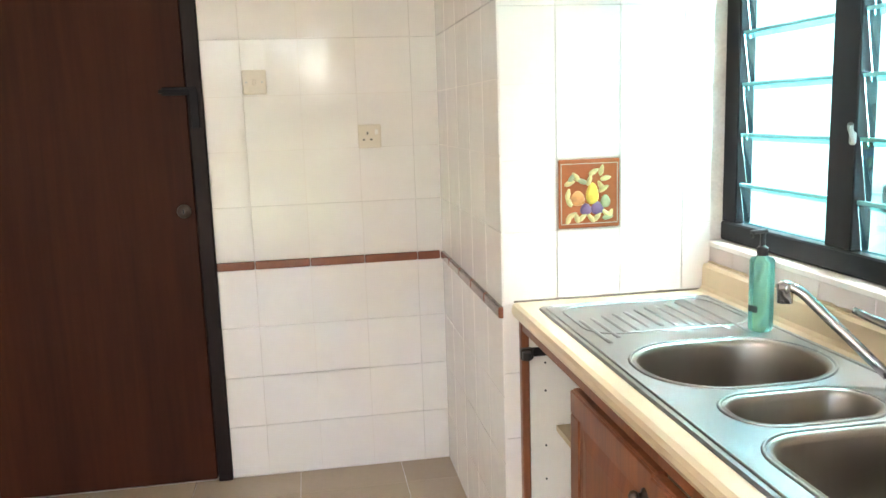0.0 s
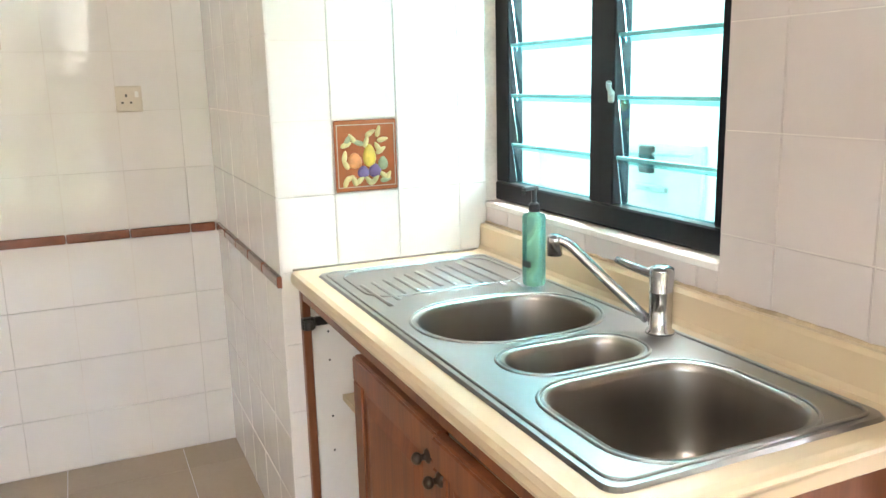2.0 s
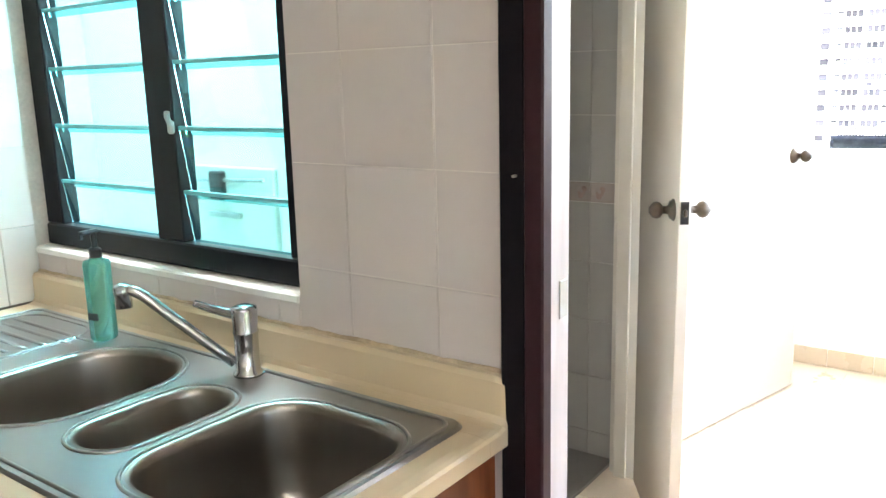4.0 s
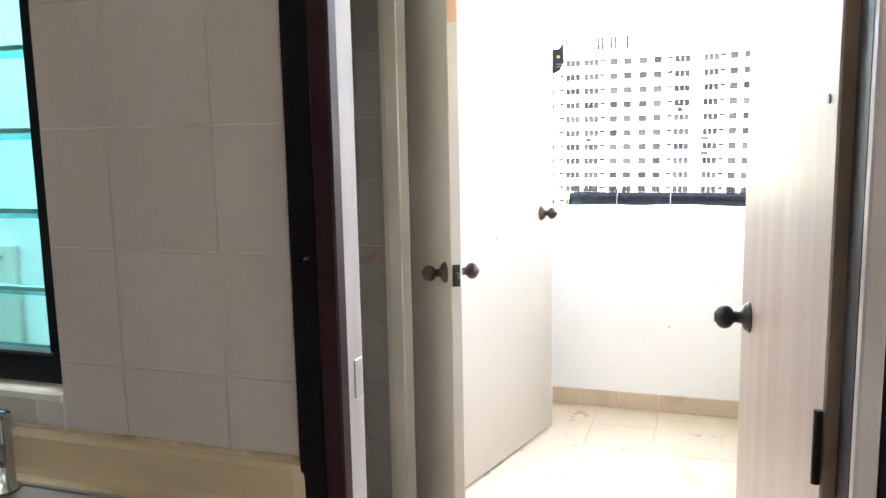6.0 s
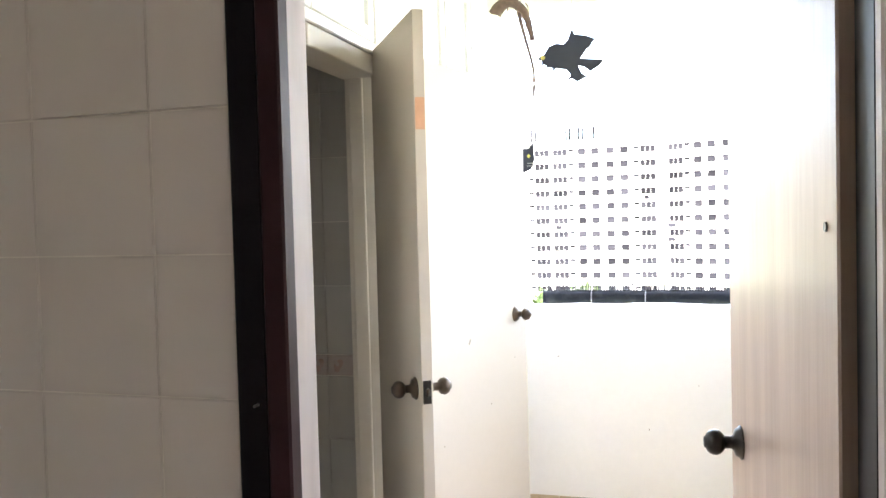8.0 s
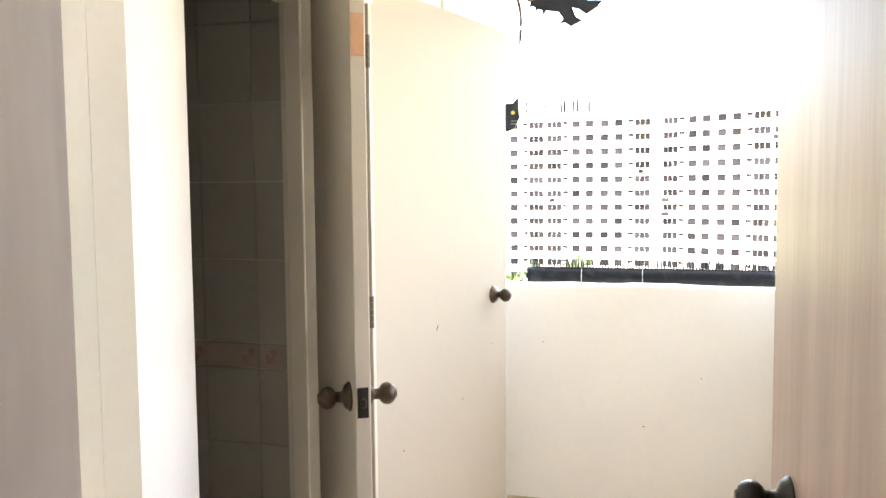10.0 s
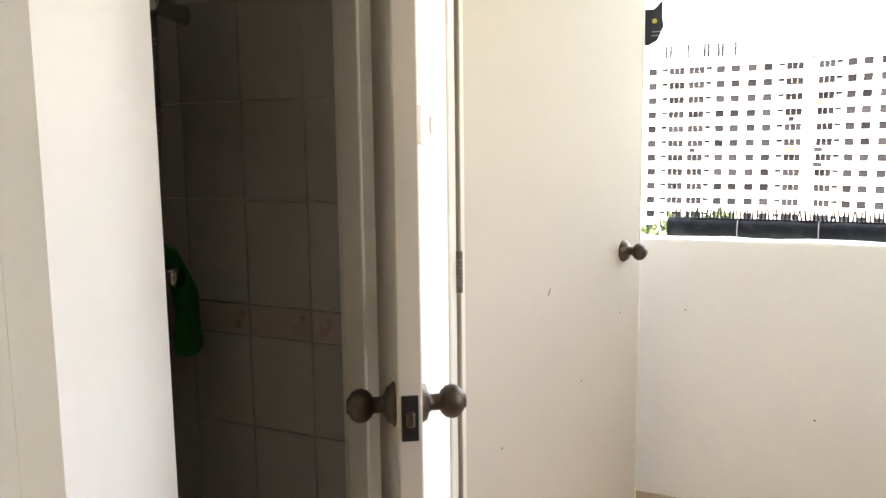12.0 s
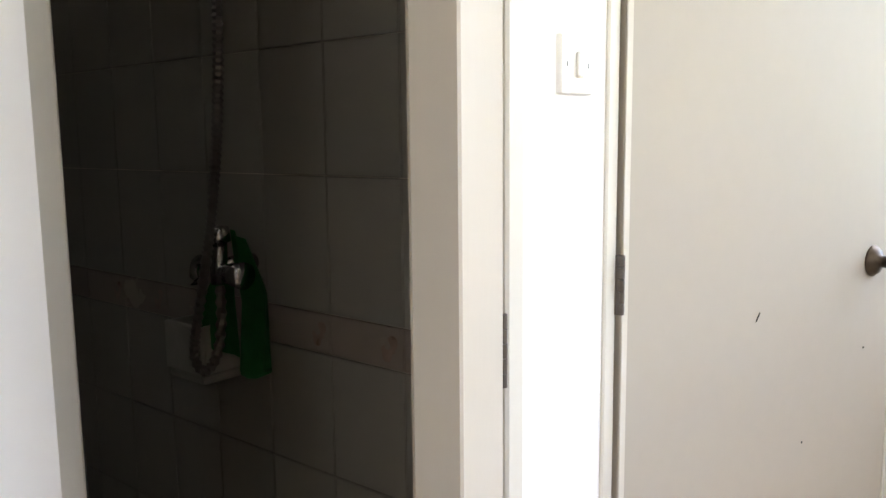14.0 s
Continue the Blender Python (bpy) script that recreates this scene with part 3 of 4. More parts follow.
for z in (0.735, 0.20):
    hg = bmesh.new()
    box(-0.535, -0.475, -0.036, -0.023, z - 0.012, z + 0.012, 0.003, bm=hg)
    box(-0.565, -0.53, -0.052, -0.030, z - 0.016, z + 0.016, 0.004, bm=hg)
    cyl((-0.552, -0.062, z - 0.010), (-0.552, -0.062, z + 0.012), 0.012, bm=hg)
    part("hinge", hg, IRON, cab, "dark concealed hinge arm with no door")

# ---- sink ----
sink = thing("kitchen_sink", "stainless steel three-bowl sink with ribbed drainboard set in countertop", "sink")
SZ = CT + 0.006
BOWLS = [(-0.288, -0.640, 0.186, 0.142, 0.135, 0.17), (-0.298, -0.898, 0.130, 0.066, 0.064, 0.11), (-0.293, -1.152, 0.166, 0.146, 0.085, 0.18)]
pl = bmesh.new()
loops = [rrect((SX0 + SX1) / 2, (SY0 + SY1) / 2, (SX1 - SX0) / 2, (SY1 - SY0) / 2, 0.025, SZ, 5)]
for cx, cy, hx, hy, r, d in BOWLS:
    loops.append(rrect(cx, cy, hx, hy, min(r, hy - 0.002), SZ, 8))
edges = []
for lp in loops:
    vs = [pl.verts.new(p) for p in lp]
    edges += [pl.edges.new((vs[i], vs[(i + 1) % len(vs)])) for i in range(len(vs))]
bmesh.ops.triangle_fill(pl, edges=edges, use_beauty=True)
rim = loops[0]
low = [pl.verts.new(Vector((p.x + (0.004 if p.x > -0.29 else -0.004), p.y + (0.004 if p.y > -0.7 else -0.004), CT + 0.0005))) for p in rim]
pl.verts.ensure_lookup_table()
for i in range(len(rim)):
    j = (i + 1) % len(rim)
    pl.faces.new((pl.verts[i], pl.verts[j], low[j], low[i]))
plate = part("plate", pl, STEEL, sink)
# pressed lip round the plate
lip = bmesh.new()
tube([Vector(p) + Vector((0, 0, 0.0005)) for p in rrect((SX0 + SX1) / 2, (SY0 + SY1) / 2, (SX1 - SX0) / 2 - 0.012, (SY1 - SY0) / 2 - 0.012, 0.03, SZ, 5)] + [rrect((SX0 + SX1) / 2, (SY0 + SY1) / 2, (SX1 - SX0) / 2 - 0.012, (SY1 - SY0) / 2 - 0.012, 0.03, SZ, 5)[0]], 0.0035, 6, lip)
part("rim", lip, STEEL, sink, smooth=True)
for cx, cy, hx, hy, r, d in BOWLS:
    bw = bmesh.new()
    steps = [(0.004, 0.001), (0.0, 0.0), (-0.004, -0.004), (-0.007, -0.014), (-0.012, -d * 0.5), (-0.018, -d * 0.82), (-0.032, -d * 0.95), (-0.058 if hy > 0.1 else -0.04, -d)]
    rr = []
    for off, dz in steps:
        rad = max(0.008, min(r, hy - 0.002) + off)
        rr.append([bw.verts.new(p) for p in rrect(cx, cy, hx + off, hy + off, min(rad, hy + off - 0.001), SZ + dz + 0.0005, 8)])
    for a, c in zip(rr, rr[1:]):
        n = len(a)
        for i in range(n):
            bw.faces.new((a[i], a[(i + 1) % n], c[(i + 1) % n], c[i]))
    bw.faces.new(rr[-1])
    bo = part("bowl", bw, STEEL_BOWL, sink, "brushed steel bowl", smooth=True)
    part("drain", lathe([(0.040, 0), (0.042, 0.003), (0.030, 0.004), (0.024, 0.0015), (0.010, 0.001), (0.008, 0.004), (0.003, 0.005)], m=Matrix.Translation((cx, cy, SZ - d + 0.001))), CHROME, bo, smooth=True)
    # raised bead round each bowl
    ring = rrect(cx, cy, hx + 0.012, hy + 0.012, min(r, hy - 0.002) + 0.012, SZ, 8)
    part("bead", tube(ring + ring[:1], 0.0035, 6), STEEL, bo, smooth=True)
for k in range(11):
    x = -0.47 + 0.033 * k
    y0 = -0.26 + 0.012 * k
    y1 = -0.36 - 0.10 * (abs(k - 5) / 5) ** 2
    rb = tube(bezier([(x, y0, SZ - 0.001), (x, (y0 + y1) / 2, SZ + 0.001), (x, y1, SZ - 0.001)], 6), 0.0055, 8)
    for v in rb.verts:
        v.co.z = SZ + (v.co.z - SZ) * 0.75
    part("rib", rb, STEEL, sink, smooth=True)

edge = rrect(-0.285, -0.255, 0.200, 0.140, 0.07, SZ + 0.0005, 8)
part("drainer_edge", tube(edge + edge[:1], 0.0030, 6), STEEL, sink, smooth=True)

# ---- tap ----
TX, TY = -0.092, -0.875
tap = thing("mixer_tap", "chrome single lever mixer tap with long spout", "tap", m=pose(TX, TY, SZ))
part("body", lathe([(0.027, 0), (0.027, 0.005), (0.0215, 0.009), (0.0215, 0.075), (0.023, 0.078), (0.023, 0.082), (0.0215, 0.085), (0.0235, 0.118), (0.0225, 0.125), (0.010, 0.129)], seg=28), CHROME, tap, smooth=True)
sp = Vector((-0.222 - TX, -0.715 - TY, 1.030 - SZ))
spd = tube([*bezier([(-0.014, 0.018, 0.022), (sp.x * 0.45, sp.y * 0.45, 0.083), (sp.x * 0.70, sp.y * 0.70, 0.128)], 5), *bezier([(sp.x * 0.76, sp.y * 0.76, 0.139), (sp.x * 0.92, sp.y * 0.92, sp.z + 0.016), (sp.x, sp.y, sp.z + 0.008)], 6)], 0.0098, 12)
part("spout", spd, CHROME, tap, smooth=True)
part("nozzle", lathe([(0.010, -0.022), (0.0145, -0.022), (0.0145, 0.0), (0.016, 0.002), (0.016, 0.014), (0.010, 0.020)], m=Matrix.Translation(sp), seg=20), CHROME, tap, smooth=True)
lv = bmesh.new()
pts = bezier([(-0.004, 0.010, 0.108), (-0.012, 0.035, 0.112), (-0.026, 0.065, 0.118), (-0.034, 0.092, 0.126)], 8)
tube(pts, 0.010, 10, lv, taper=0.65)
part("lever", lv, CHROME, tap, smooth=True)

# ---- soap bottle ----
bt = thing("soap_bottle", "clear teal liquid soap pump bottle on the sink", "bottle", m=pose(-0.112, -0.452, SZ, 0, 0, 12))
bb = bmesh.new()
lev = [(0.0195, 0), (0.0225, 0.005), (0.0228, 0.02), (0.0228, 0.160), (0.0205, 0.167), (0.0115, 0.170), (0.0110, 0.172)]
rr = []
for hw, z in lev:
    rr.append([bb.verts.new(p) for p in rrect(0, 0, hw, hw, hw * 0.55, z, 4)])
for a, c in zip(rr, rr[1:]):
    for i in range(len(a)):
        bb.faces.new((a[i], a[(i + 1) % len(a)], c[(i + 1) % len(a)], c[i]))
bb.faces.new(rr[-1])
bb.faces.new(rr[0][::-1])
part("body", bb, SOAP, bt, "transparent teal bottle", smooth=True)
part("collar", lathe([(0.0115, 0.1725), (0.0125, 0.174), (0.0125, 0.190), (0.007, 0.194)]), PLASTIC_B, bt)
pm = cyl((0, 0, 0.19), (0, 0, 0.224), 0.006)
box(-0.034, 0.011, -0.007, 0.007, 0.222, 0.231, 0.003, bm=pm)
box(-0.036, -0.028, -0.004, 0.004, 0.214, 0.225, 0.001, bm=pm)
part("pump", pm, PLASTIC_B, bt, "black pump head")
lb = box(-0.0237, -0.0229, -0.014, 0.014, 0.045, 0.060)
part("label", lb, LABEL_P, bt, "dark printed band")

# ---- louvre window ----
win = thing("window_1", "black framed glass louvre window above the sink", "window", kind="structure")
FX0, FX1 = 0.035, 0.085
zt = WZ1 - 0.002
for y0, y1 in ((-0.070, 0.002), (-0.545, -0.455), (-0.920, -0.865)):
    part("window_frame", box(FX0, FX1, y0, y1, WZ0 + 0.055, zt, 0.003), BLACK_ALU, win)
part("window_frame", box(FX0 - 0.004, FX1, -0.920, 0.002, WZ0 + 0.002, WZ0 + 0.054, 0.004), BLACK_ALU, win)
part("window_frame", box(FX0, FX1, -0.920, 0.002, zt - 0.05, zt + 0.001, 0.003), BLACK_ALU, win)
part("window_sill", box(-0.004, FX0 - 0.005, -0.921, 0.002, 0.990, 1.0075, 0.003), TILE, win, "white tiled sill edge")
pitch = 0.1325
for ya, yb in ((-0.454, -0.071), (-0.864, -0.546)):
    for k in range(8):
        z0 = 1.022 + k * pitch
        if z0 + pitch > zt:
            break
        pane = bmesh.new()
        box(-0.003, 0.003, ya + 0.004, yb - 0.004, 0, pitch + 0.012, 0.001, bm=pane)
        po = part("pane", pane, LOUVRE, win, "clear greenish louvre blade", m=pose(0.066, 0, z0, 0, -8, 0))
        po.visible_shadow = False
        eg = part("pane_edge", box(-0.0036, 0.0036, ya + 0.004, yb - 0.004, pitch + 0.0122, pitch + 0.0200), LOUVRE_EDGE, win, "teal glass edge", m=pose(0.066, 0, z0, 0, -8, 0))
        part("louvre_clip", box(0.050, 0.074, ya - 0.002, ya + 0.009, z0 + 0.004, z0 + pitch * 0.85, 0.002), BLACK_ALU, win)
lk = bmesh.new()
box(0.024, 0.036, -0.550, -0.534, 1.29, 1.318, 0.004, bm=lk)
tube([(0.022, -0.552, 1.31), (0.010, -0.560, 1.325), (0.006, -0.566, 1.335)], 0.006, 8, lk)
part("window_catch", lk, ZINC, win, "grey metal louvre handle")

# small white access door with slide bolt, seen through the louvres
HX = 0.782
hatch = thing("utility_cupboard", "white painted utility cupboard door with a slide bolt", "cupboard")
part("door", box(HX - 0.022, HX, -0.03, 0.58, 0.30, 1.125, 0.004), FRAME_PAINT, hatch)
part("rail", cyl((HX - 0.035, 0.34, 1.075), (HX - 0.035, 0.0, 1.09), 0.006, seg=10), ZINC, hatch)
part("padlock", box(HX - 0.050, HX - 0.022, 0.195, 0.26, 1.015, 1.11, 0.006), IRON, hatch, "grey metal padlock")
part("handle", box(HX - 0.040, HX - 0.022, 0.125, 0.285, 0.955, 0.973, 0.003), ZINC, hatch)

# ---- kitchen to yard door ----
dk = thing("door_2", "dark maroon door frame with pale veneered door open to yard", "door", kind="structure")
part("door_frame", box(-0.020, 0.0, -1.405, -1.362, 0, 2.14, 0.003), DARK_PAINT, dk, "near black painted frame edge")
part("door_frame", box(-0.026, 0.002, -1.437, -1.4055, 0, 2.10, 0.003), MAROON, dk)
part("jamb", box(0.0045, 0.105, -1.412, -1.362, 0, 2.10, 0.004), JAMB_PAINT, dk, "worn pale lilac painted jamb")
part("strike_plate", box(0.070, 0.094, -1.4145, -1.4115, 1.02, 1.08, 0.001), ZINC, dk)
part("nail", cyl((-0.029, -1.391, 1.249), (-0.018, -1.391, 1.249), 0.0022, seg=8), ZINC, dk)
part("door_frame", box(-0.022, 0.0, -2.165, -2.105, 0, 2.14, 0.003), DARK_PAINT, dk)
part("door_frame", box(-0.026, 0.004, -2.1045, -2.080, 0, 2.10, 0.003), JAMB_PAINT, dk, "worn wood frame edge")
part("jamb", box(0.0045, 0.105, -2.13, -2.080, 0, 2.10, 0.003), DARK_PAINT, dk)
part("door_frame", box(-0.020, 0.105, -2.0795, -1.4385, 2.05, 2.099, 0.003), MAROON, dk)
kl = part("door_leaf", box(0, 0.735, -0.040, 0, 0.008, 2.04, 0.003), VENEER, dk, "pale pinkish wood veneer leaf", m=pose(0.108, -2.062, 0, 0, 0, 6.2))
knob(kl, (0.625, 0, 1.03), (0, 1, 0), IRON, 0.95, "dark round knob")
knob(kl, (0.625, -0.04, 1.03), (0, -1, 0), IRON, 0.95, "dark round knob")
part("spy_hole", cyl((0.045, -0.001, 1.45), (0.045, 0.002, 1.45), 0.006, seg=12), PLASTIC_B, kl)
for z in (0.25, 1.0, 1.8):
    part("hinge", cyl((0.0, 0.006, z - 0.05), (0.0, 0.006, z + 0.05), 0.006, seg=10), IRON, kl)


# ---- bath door and store door ----
def hinge(parent, x, y, z):
    b = bmesh.new()
    for k in range(5):
        cyl((x, y, z - 0.047 + k * 0.019), (x, y, z - 0.0295 + k * 0.019), 0.0062, seg=10, bm=b)
    box(x - 0.005, x + 0.005, y + 0.004, y + 0.0075, z - 0.047, z + 0.047, bm=b)
    return part("hinge", b, HINGE, parent, "worn steel butt hinge")


d3 = thing("door_3", "pale painted bathroom door standing ajar into the yard", "door", kind="structure")
part("door_frame", box(DX0 + 0.001, 0.997, YB + 0.067, YB + 0.11, 0, 1.985, 0.003), FRAME_PAINT, d3)
part("door_frame", box(1.490, 1.507, YB - 0.004, YB + 0.088, 0, 1.985, 0.003), FRAME_PAINT, d3)
part("casing", box(1.5075, 1.524, YB - 0.014, YB - 0.0005, 0, 1.985, 0.004), FRAME_PAINT, d3)
part("casing", box(1.5245, DX1 + 0.004, YB - 0.008, YB - 0.0005, 0, 1.985, 0.003), FRAME_PAINT, d3)
part("door_lining", box(1.5075, DX1 - 0.001, YB, YB + 0.11, 0, 1.985), FRAME_PAINT, d3)
part("door_stop", box(1.480, 1.4895, YB + 0.040, YB + 0.085, 0, 1.93, 0.002), FRAME_PAINT, d3)
part("door_frame", box(0.998, 1.4895, YB - 0.012, YB + 0.11, 1.926, 1.985, 0.003), FRAME_PAINT, d3)
part("strike_plate", box(0.996, 0.9985, YB + 0.070, YB + 0.09, 1.0, 1.07), IRON, d3)
BD = pose(1.486, YB - 0.022, 0, 0, 0, 180 + 33)
bl = part("door_leaf", box(0.002, 0.525, -0.031, 0, 0.012, 2.0, 0.002), CREAM, d3, m=BD)
knob(bl, (0.465, 0, 1.035), (0, 1, 0), BRONZE, 0.88)
knob(bl, (0.465, -0.031, 1.035), (0, -1, 0), BRONZE, 0.88)
part("latch_plate", box(0.5245, 0.527, -0.027, -0.005, 1.005, 1.065, 0.001), IRON, bl, "dark latch plate")
part("latch_bolt", box(0.526, 0.536, -0.021, -0.010, 1.025, 1.045, 0.003), BRONZE, bl)
part("wood_patch", box(0.5247, 0.5265, -0.028, -0.004, 1.70, 1.78), PATCH, bl, "bare wood patch")
hinge(d3, 1.488, YB - 0.020, 1.055)
hinge(d3, 1.488, YB - 0.020, 1.75)
hinge(d3, 1.488, YB - 0.020, 0.3)

d4 = thing("door_4", "cream painted store door standing slightly ajar", "door", kind="structure")
part("door_frame", box(EX0 - 0.022, EX0 + 0.012, YB - 0.006, YB + 0.1, 0, 2.07, 0.003), FRAME_PAINT, d4)
part("door_frame", box(EX1 - 0.04, EX1, YB - 0.006, YB + 0.1, 0, 2.07, 0.003), FRAME_PAINT, d4)
part("door_frame", box(EX0 + 0.0125, EX1 - 0.0405, YB - 0.006, YB + 0.1, 2.03, 2.07, 0.003), FRAME_PAINT, d4)
SD = pose(1.815, YB - 0.012, 0, 0, 0, -14.0)
sl = part("door_leaf", box(0.002, 0.905, 0.0, 0.036, 0.012, 2.055, 0.002), CREAM, d4, m=SD)
part("door_edging", box(0.9052, 0.912, -0.001, 0.037, 0.012, 2.055, 0.001), FRAME_PAINT, sl)
part("door_edging", box(0.002, 0.016, -0.0025, -0.0002, 0.012, 2.055, 0.001), FRAME_PAINT, sl)
knob(sl, (0.80, 0, 1.05), (0, -1, 0), BRONZE, 1.0)
knob(sl, (0.80, 0.036, 1.05), (0, 1, 0), BRONZE, 1.0)
sc = bmesh.new()
box(-0.001, 0.001, -0.0012, 0.0002, -0.010, 0.010, bm=sc)
part("scratch", sc, IRON, sl, m=pose(0.378, 0, 0.985, 0, 35, 0))
for z in (0.28, 1.09, 1.85):
    hinge(d4, 1.812, YB - 0.014, z)

# transom windows above the doors
tr = thing("window_2", "white framed transom windows with frosted panes above yard doors", "window", kind="structure")
for x0, x1 in ((DX0, 0.99), (1.49, 1.56), (2.28, 2.36), (2.70, 2.74)):
    part("window_frame", box(x0, x1, YB - 0.012, YB + 0.06, 2.022, 2.50, 0.004), WHITE_FRAME, tr)
part("window_frame", box(DX0 + 0.001, EX1 - 0.001, YB - 0.018, YB + 0.06, 1.987, 2.0215, 0.004), WHITE_FRAME, tr)
part("window_frame", box(DX0 + 0.001, EX1 - 0.001, YB - 0.010, YB + 0.06, 2.5005, 2.519, 0.003), WHITE_FRAME, tr)
for x0, x1 in ((0.991, 1.489), (1.561, 2.279), (2.361, 2.699)):
    s = 0.045
    # black strips draw the shaded gaps beside each sash
    part("sash_gap", box(x0, x1, YB + 0.006, YB + 0.010, 2.0225, 2.0285), PLASTIC_B, tr)
    part("sash_gap", box(x1 - 0.005, x1 - 0.0005, YB + 0.004, YB + 0.010, 2.029, 2.49), PLASTIC_B, tr)
    for a, c, d, e in ((x0 + 0.004, x0 + s, 2.03, 2.494), (x1 - s, x1 - 0.006, 2.03, 2.494), (x0 + s + 0.0005, x1 - s - 0.0005, 2.03, 2.03 + s), (x0 + s + 0.0005, x1 - s - 0.0005, 2.494 - s, 2.494)):
        part("sash", box(a, c, YB - 0.006, YB + 0.03, d, e, 0.004), WHITE_FRAME, tr)
    fp = part("pane", box(x0 + s, x1 - s, YB + 0.010, YB + 0.016, 2.03 + s, 2.494 - s), FROST, tr, "frosted whitish green pane")

# ---- bathroom fittings ----
shower = thing("shower_set", "chrome shower tap with ribbed metal hose on bathroom wall", "shower")
SHX, SHY = 1.510, -0.364      # the tap body, in front of the wall
tp = bmesh.new()
cyl((1.588, SHY, 1.10), (SHX, SHY, 1.10), 0.016, bm=tp)
cyl((SHX, SHY, 1.07), (SHX, SHY, 1.15), 0.016, bm=tp)
cyl((SHX, SHY, 1.145), (SHX, SHY, 1.17), 0.022, 0.019, bm=tp)
cyl((SHX, SHY - 0.03, 1.09), (SHX, SHY - 0.07, 1.09), 0.019, 0.024, bm=tp)
cyl((SHX, SHY + 0.03, 1.10), (SHX, SHY - 0.035, 1.092), 0.012, bm=tp)
tube(bezier([(SHX, SHY + 0.025, 1.10), (SHX, SHY + 0.065, 1.12), (SHX, SHY + 0.080, 1.10), (SHX, SHY + 0.076, 1.06)], 8), 0.010, 10, tp)
part("tap", tp, CHROME, shower, smooth=True)
hp = bezier([(SHX - 0.02, SHY - 0.058, 1.66), (SHX - 0.02, SHY - 0.056, 1.5), (SHX - 0.02, SHY - 0.060, 1.35), (SHX - 0.035, SHY - 0.050, 1.18), (SHX - 0.035, SHY + 0.02, 1.03), (SHX - 0.035, SHY + 0.035, 0.965)], 70)
hp += bezier([(SHX - 0.035, SHY + 0.036, 0.960), (SHX - 0.035, SHY + 0.050, 0.890), (SHX - 0.02, SHY - 0.008, 0.885), (SHX - 0.01, SHY - 0.02, 0.96), (SHX, SHY, 1.02), (SHX, SHY, 1.075)], 30)[1:]
hs = bmesh.new()
fine = []
for a, c in zip(hp, hp[1:]):
    n = max(1, int((c - a).length / 0.0050))
    fine += [a.lerp(c, k / n) for k in range(n)]
seg = 7
last = None
for i, p in enumerate(fine):
    d = (fine[min(i + 1, len(fine) - 1)] - fine[max(0, i - 1)]).normalized()
    q = d.to_track_quat("Z", "Y")
    r = 0.0105 if i % 2 else 0.0072
    ring = [hs.verts.new(p + q @ Vector((r * math.cos(2 * math.pi * k / seg), r * math.sin(2 * math.pi * k / seg), 0))) for k in range(seg)]
    if last:
        for k in range(seg):
            hs.faces.new((last[k], last[(k + 1) % seg], ring[(k + 1) % seg], ring[k]))
    last = ring
part("hose", hs, HOSE, shower, "ribbed steel hose")
part("holder", cyl((1.588, SHY - 0.058, 1.665), (SHX - 0.02, SHY - 0.058, 1.68), 0.02), CHROME, shower)
part("shower_head", lathe([(0.012, 0), (0.014, 0.06), (0.034, 0.09), (0.036, 0.10), (0.01, 0.102)], m=Matrix.Translation((SHX - 0.02, SHY - 0.058, 1.67)) @ Euler((0, -0.7, 0)).to_matrix().to_4x4()), PLASTIC_W, shower)


def drape(bm, nx, nz, f):
    """A hanging piece of cloth from a function of (across, down)."""
    g = [[bm.verts.new(f(i / nx, j / nz)) for j in range(nz + 1)] for i in range(nx + 1)]
    for i in range(nx):
        for j in range(nz):
            bm.faces.new((g[i][j], g[i + 1][j], g[i + 1][j + 1], g[i][j + 1]))


cl = bmesh.new()
drape(cl, 14, 26, lambda u, w: (SHX + 0.020 + 0.016 * math.sin(10 * u + 2 * w) * (0.3 + w), SHY - 0.008 - 0.105 * u * (0.45 + 0.55 * min(1, 2.5 * w)) - 0.012 * w, 1.165 - 0.02 * u - (0.255 - 0.08 * abs(u - 0.4)) * w))
drape(cl, 8, 12, lambda u, w: (SHX + 0.018 + 0.012 * math.sin(9 * u + w), SHY - 0.01 + 0.135 * u * (0.5 + 0.5 * w), 1.10 - 0.03 * u - (0.17 - 0.06 * u) * w))
bmesh.ops.solidify(cl, geom=cl.faces[:], thickness=0.003)
tagged(part("cloth", cl, CLOTH, smooth=True), "crumpled green cloth hanging over the shower tap", "cloth")
sh = bmesh.new()
box(1.50, 1.587, SHY + 0.05, SHY + 0.165, 0.875, 0.893, 0.008, 2, bm=sh)
box(1.495, 1.506, SHY + 0.05, SHY + 0.165, 0.894, 0.985, 0.004, 2, bm=sh)
box(1.5065, 1.587, SHY + 0.05, SHY + 0.06, 0.894, 0.985, 0.004, 2, bm=sh)
box(1.5065, 1.587, SHY + 0.155, SHY + 0.165, 0.894, 0.985, 0.004, 2, bm=sh)
tagged(part("soap_holder", sh, PLASTIC_S), "white plastic soap holder on bathroom wall", "soap holder")

# ---- parapet things ----
pipe = thing("wrapped_pipe", "black wrapped pipe with bird spikes along the parapet", "pipe")
PX, PZ = XB + 0.25, 1.052
pp = [Vector((PX + 0.003 * noise.noise((i * 0.7, 4, 1)), -1.19 - 0.0545 * i, PZ + 0.005 * noise.noise((i * 0.5, 0, 3)))) for i in range(21)]
part("pipe", tube(pp, 0.036, 14), PIPE, pipe, smooth=True)
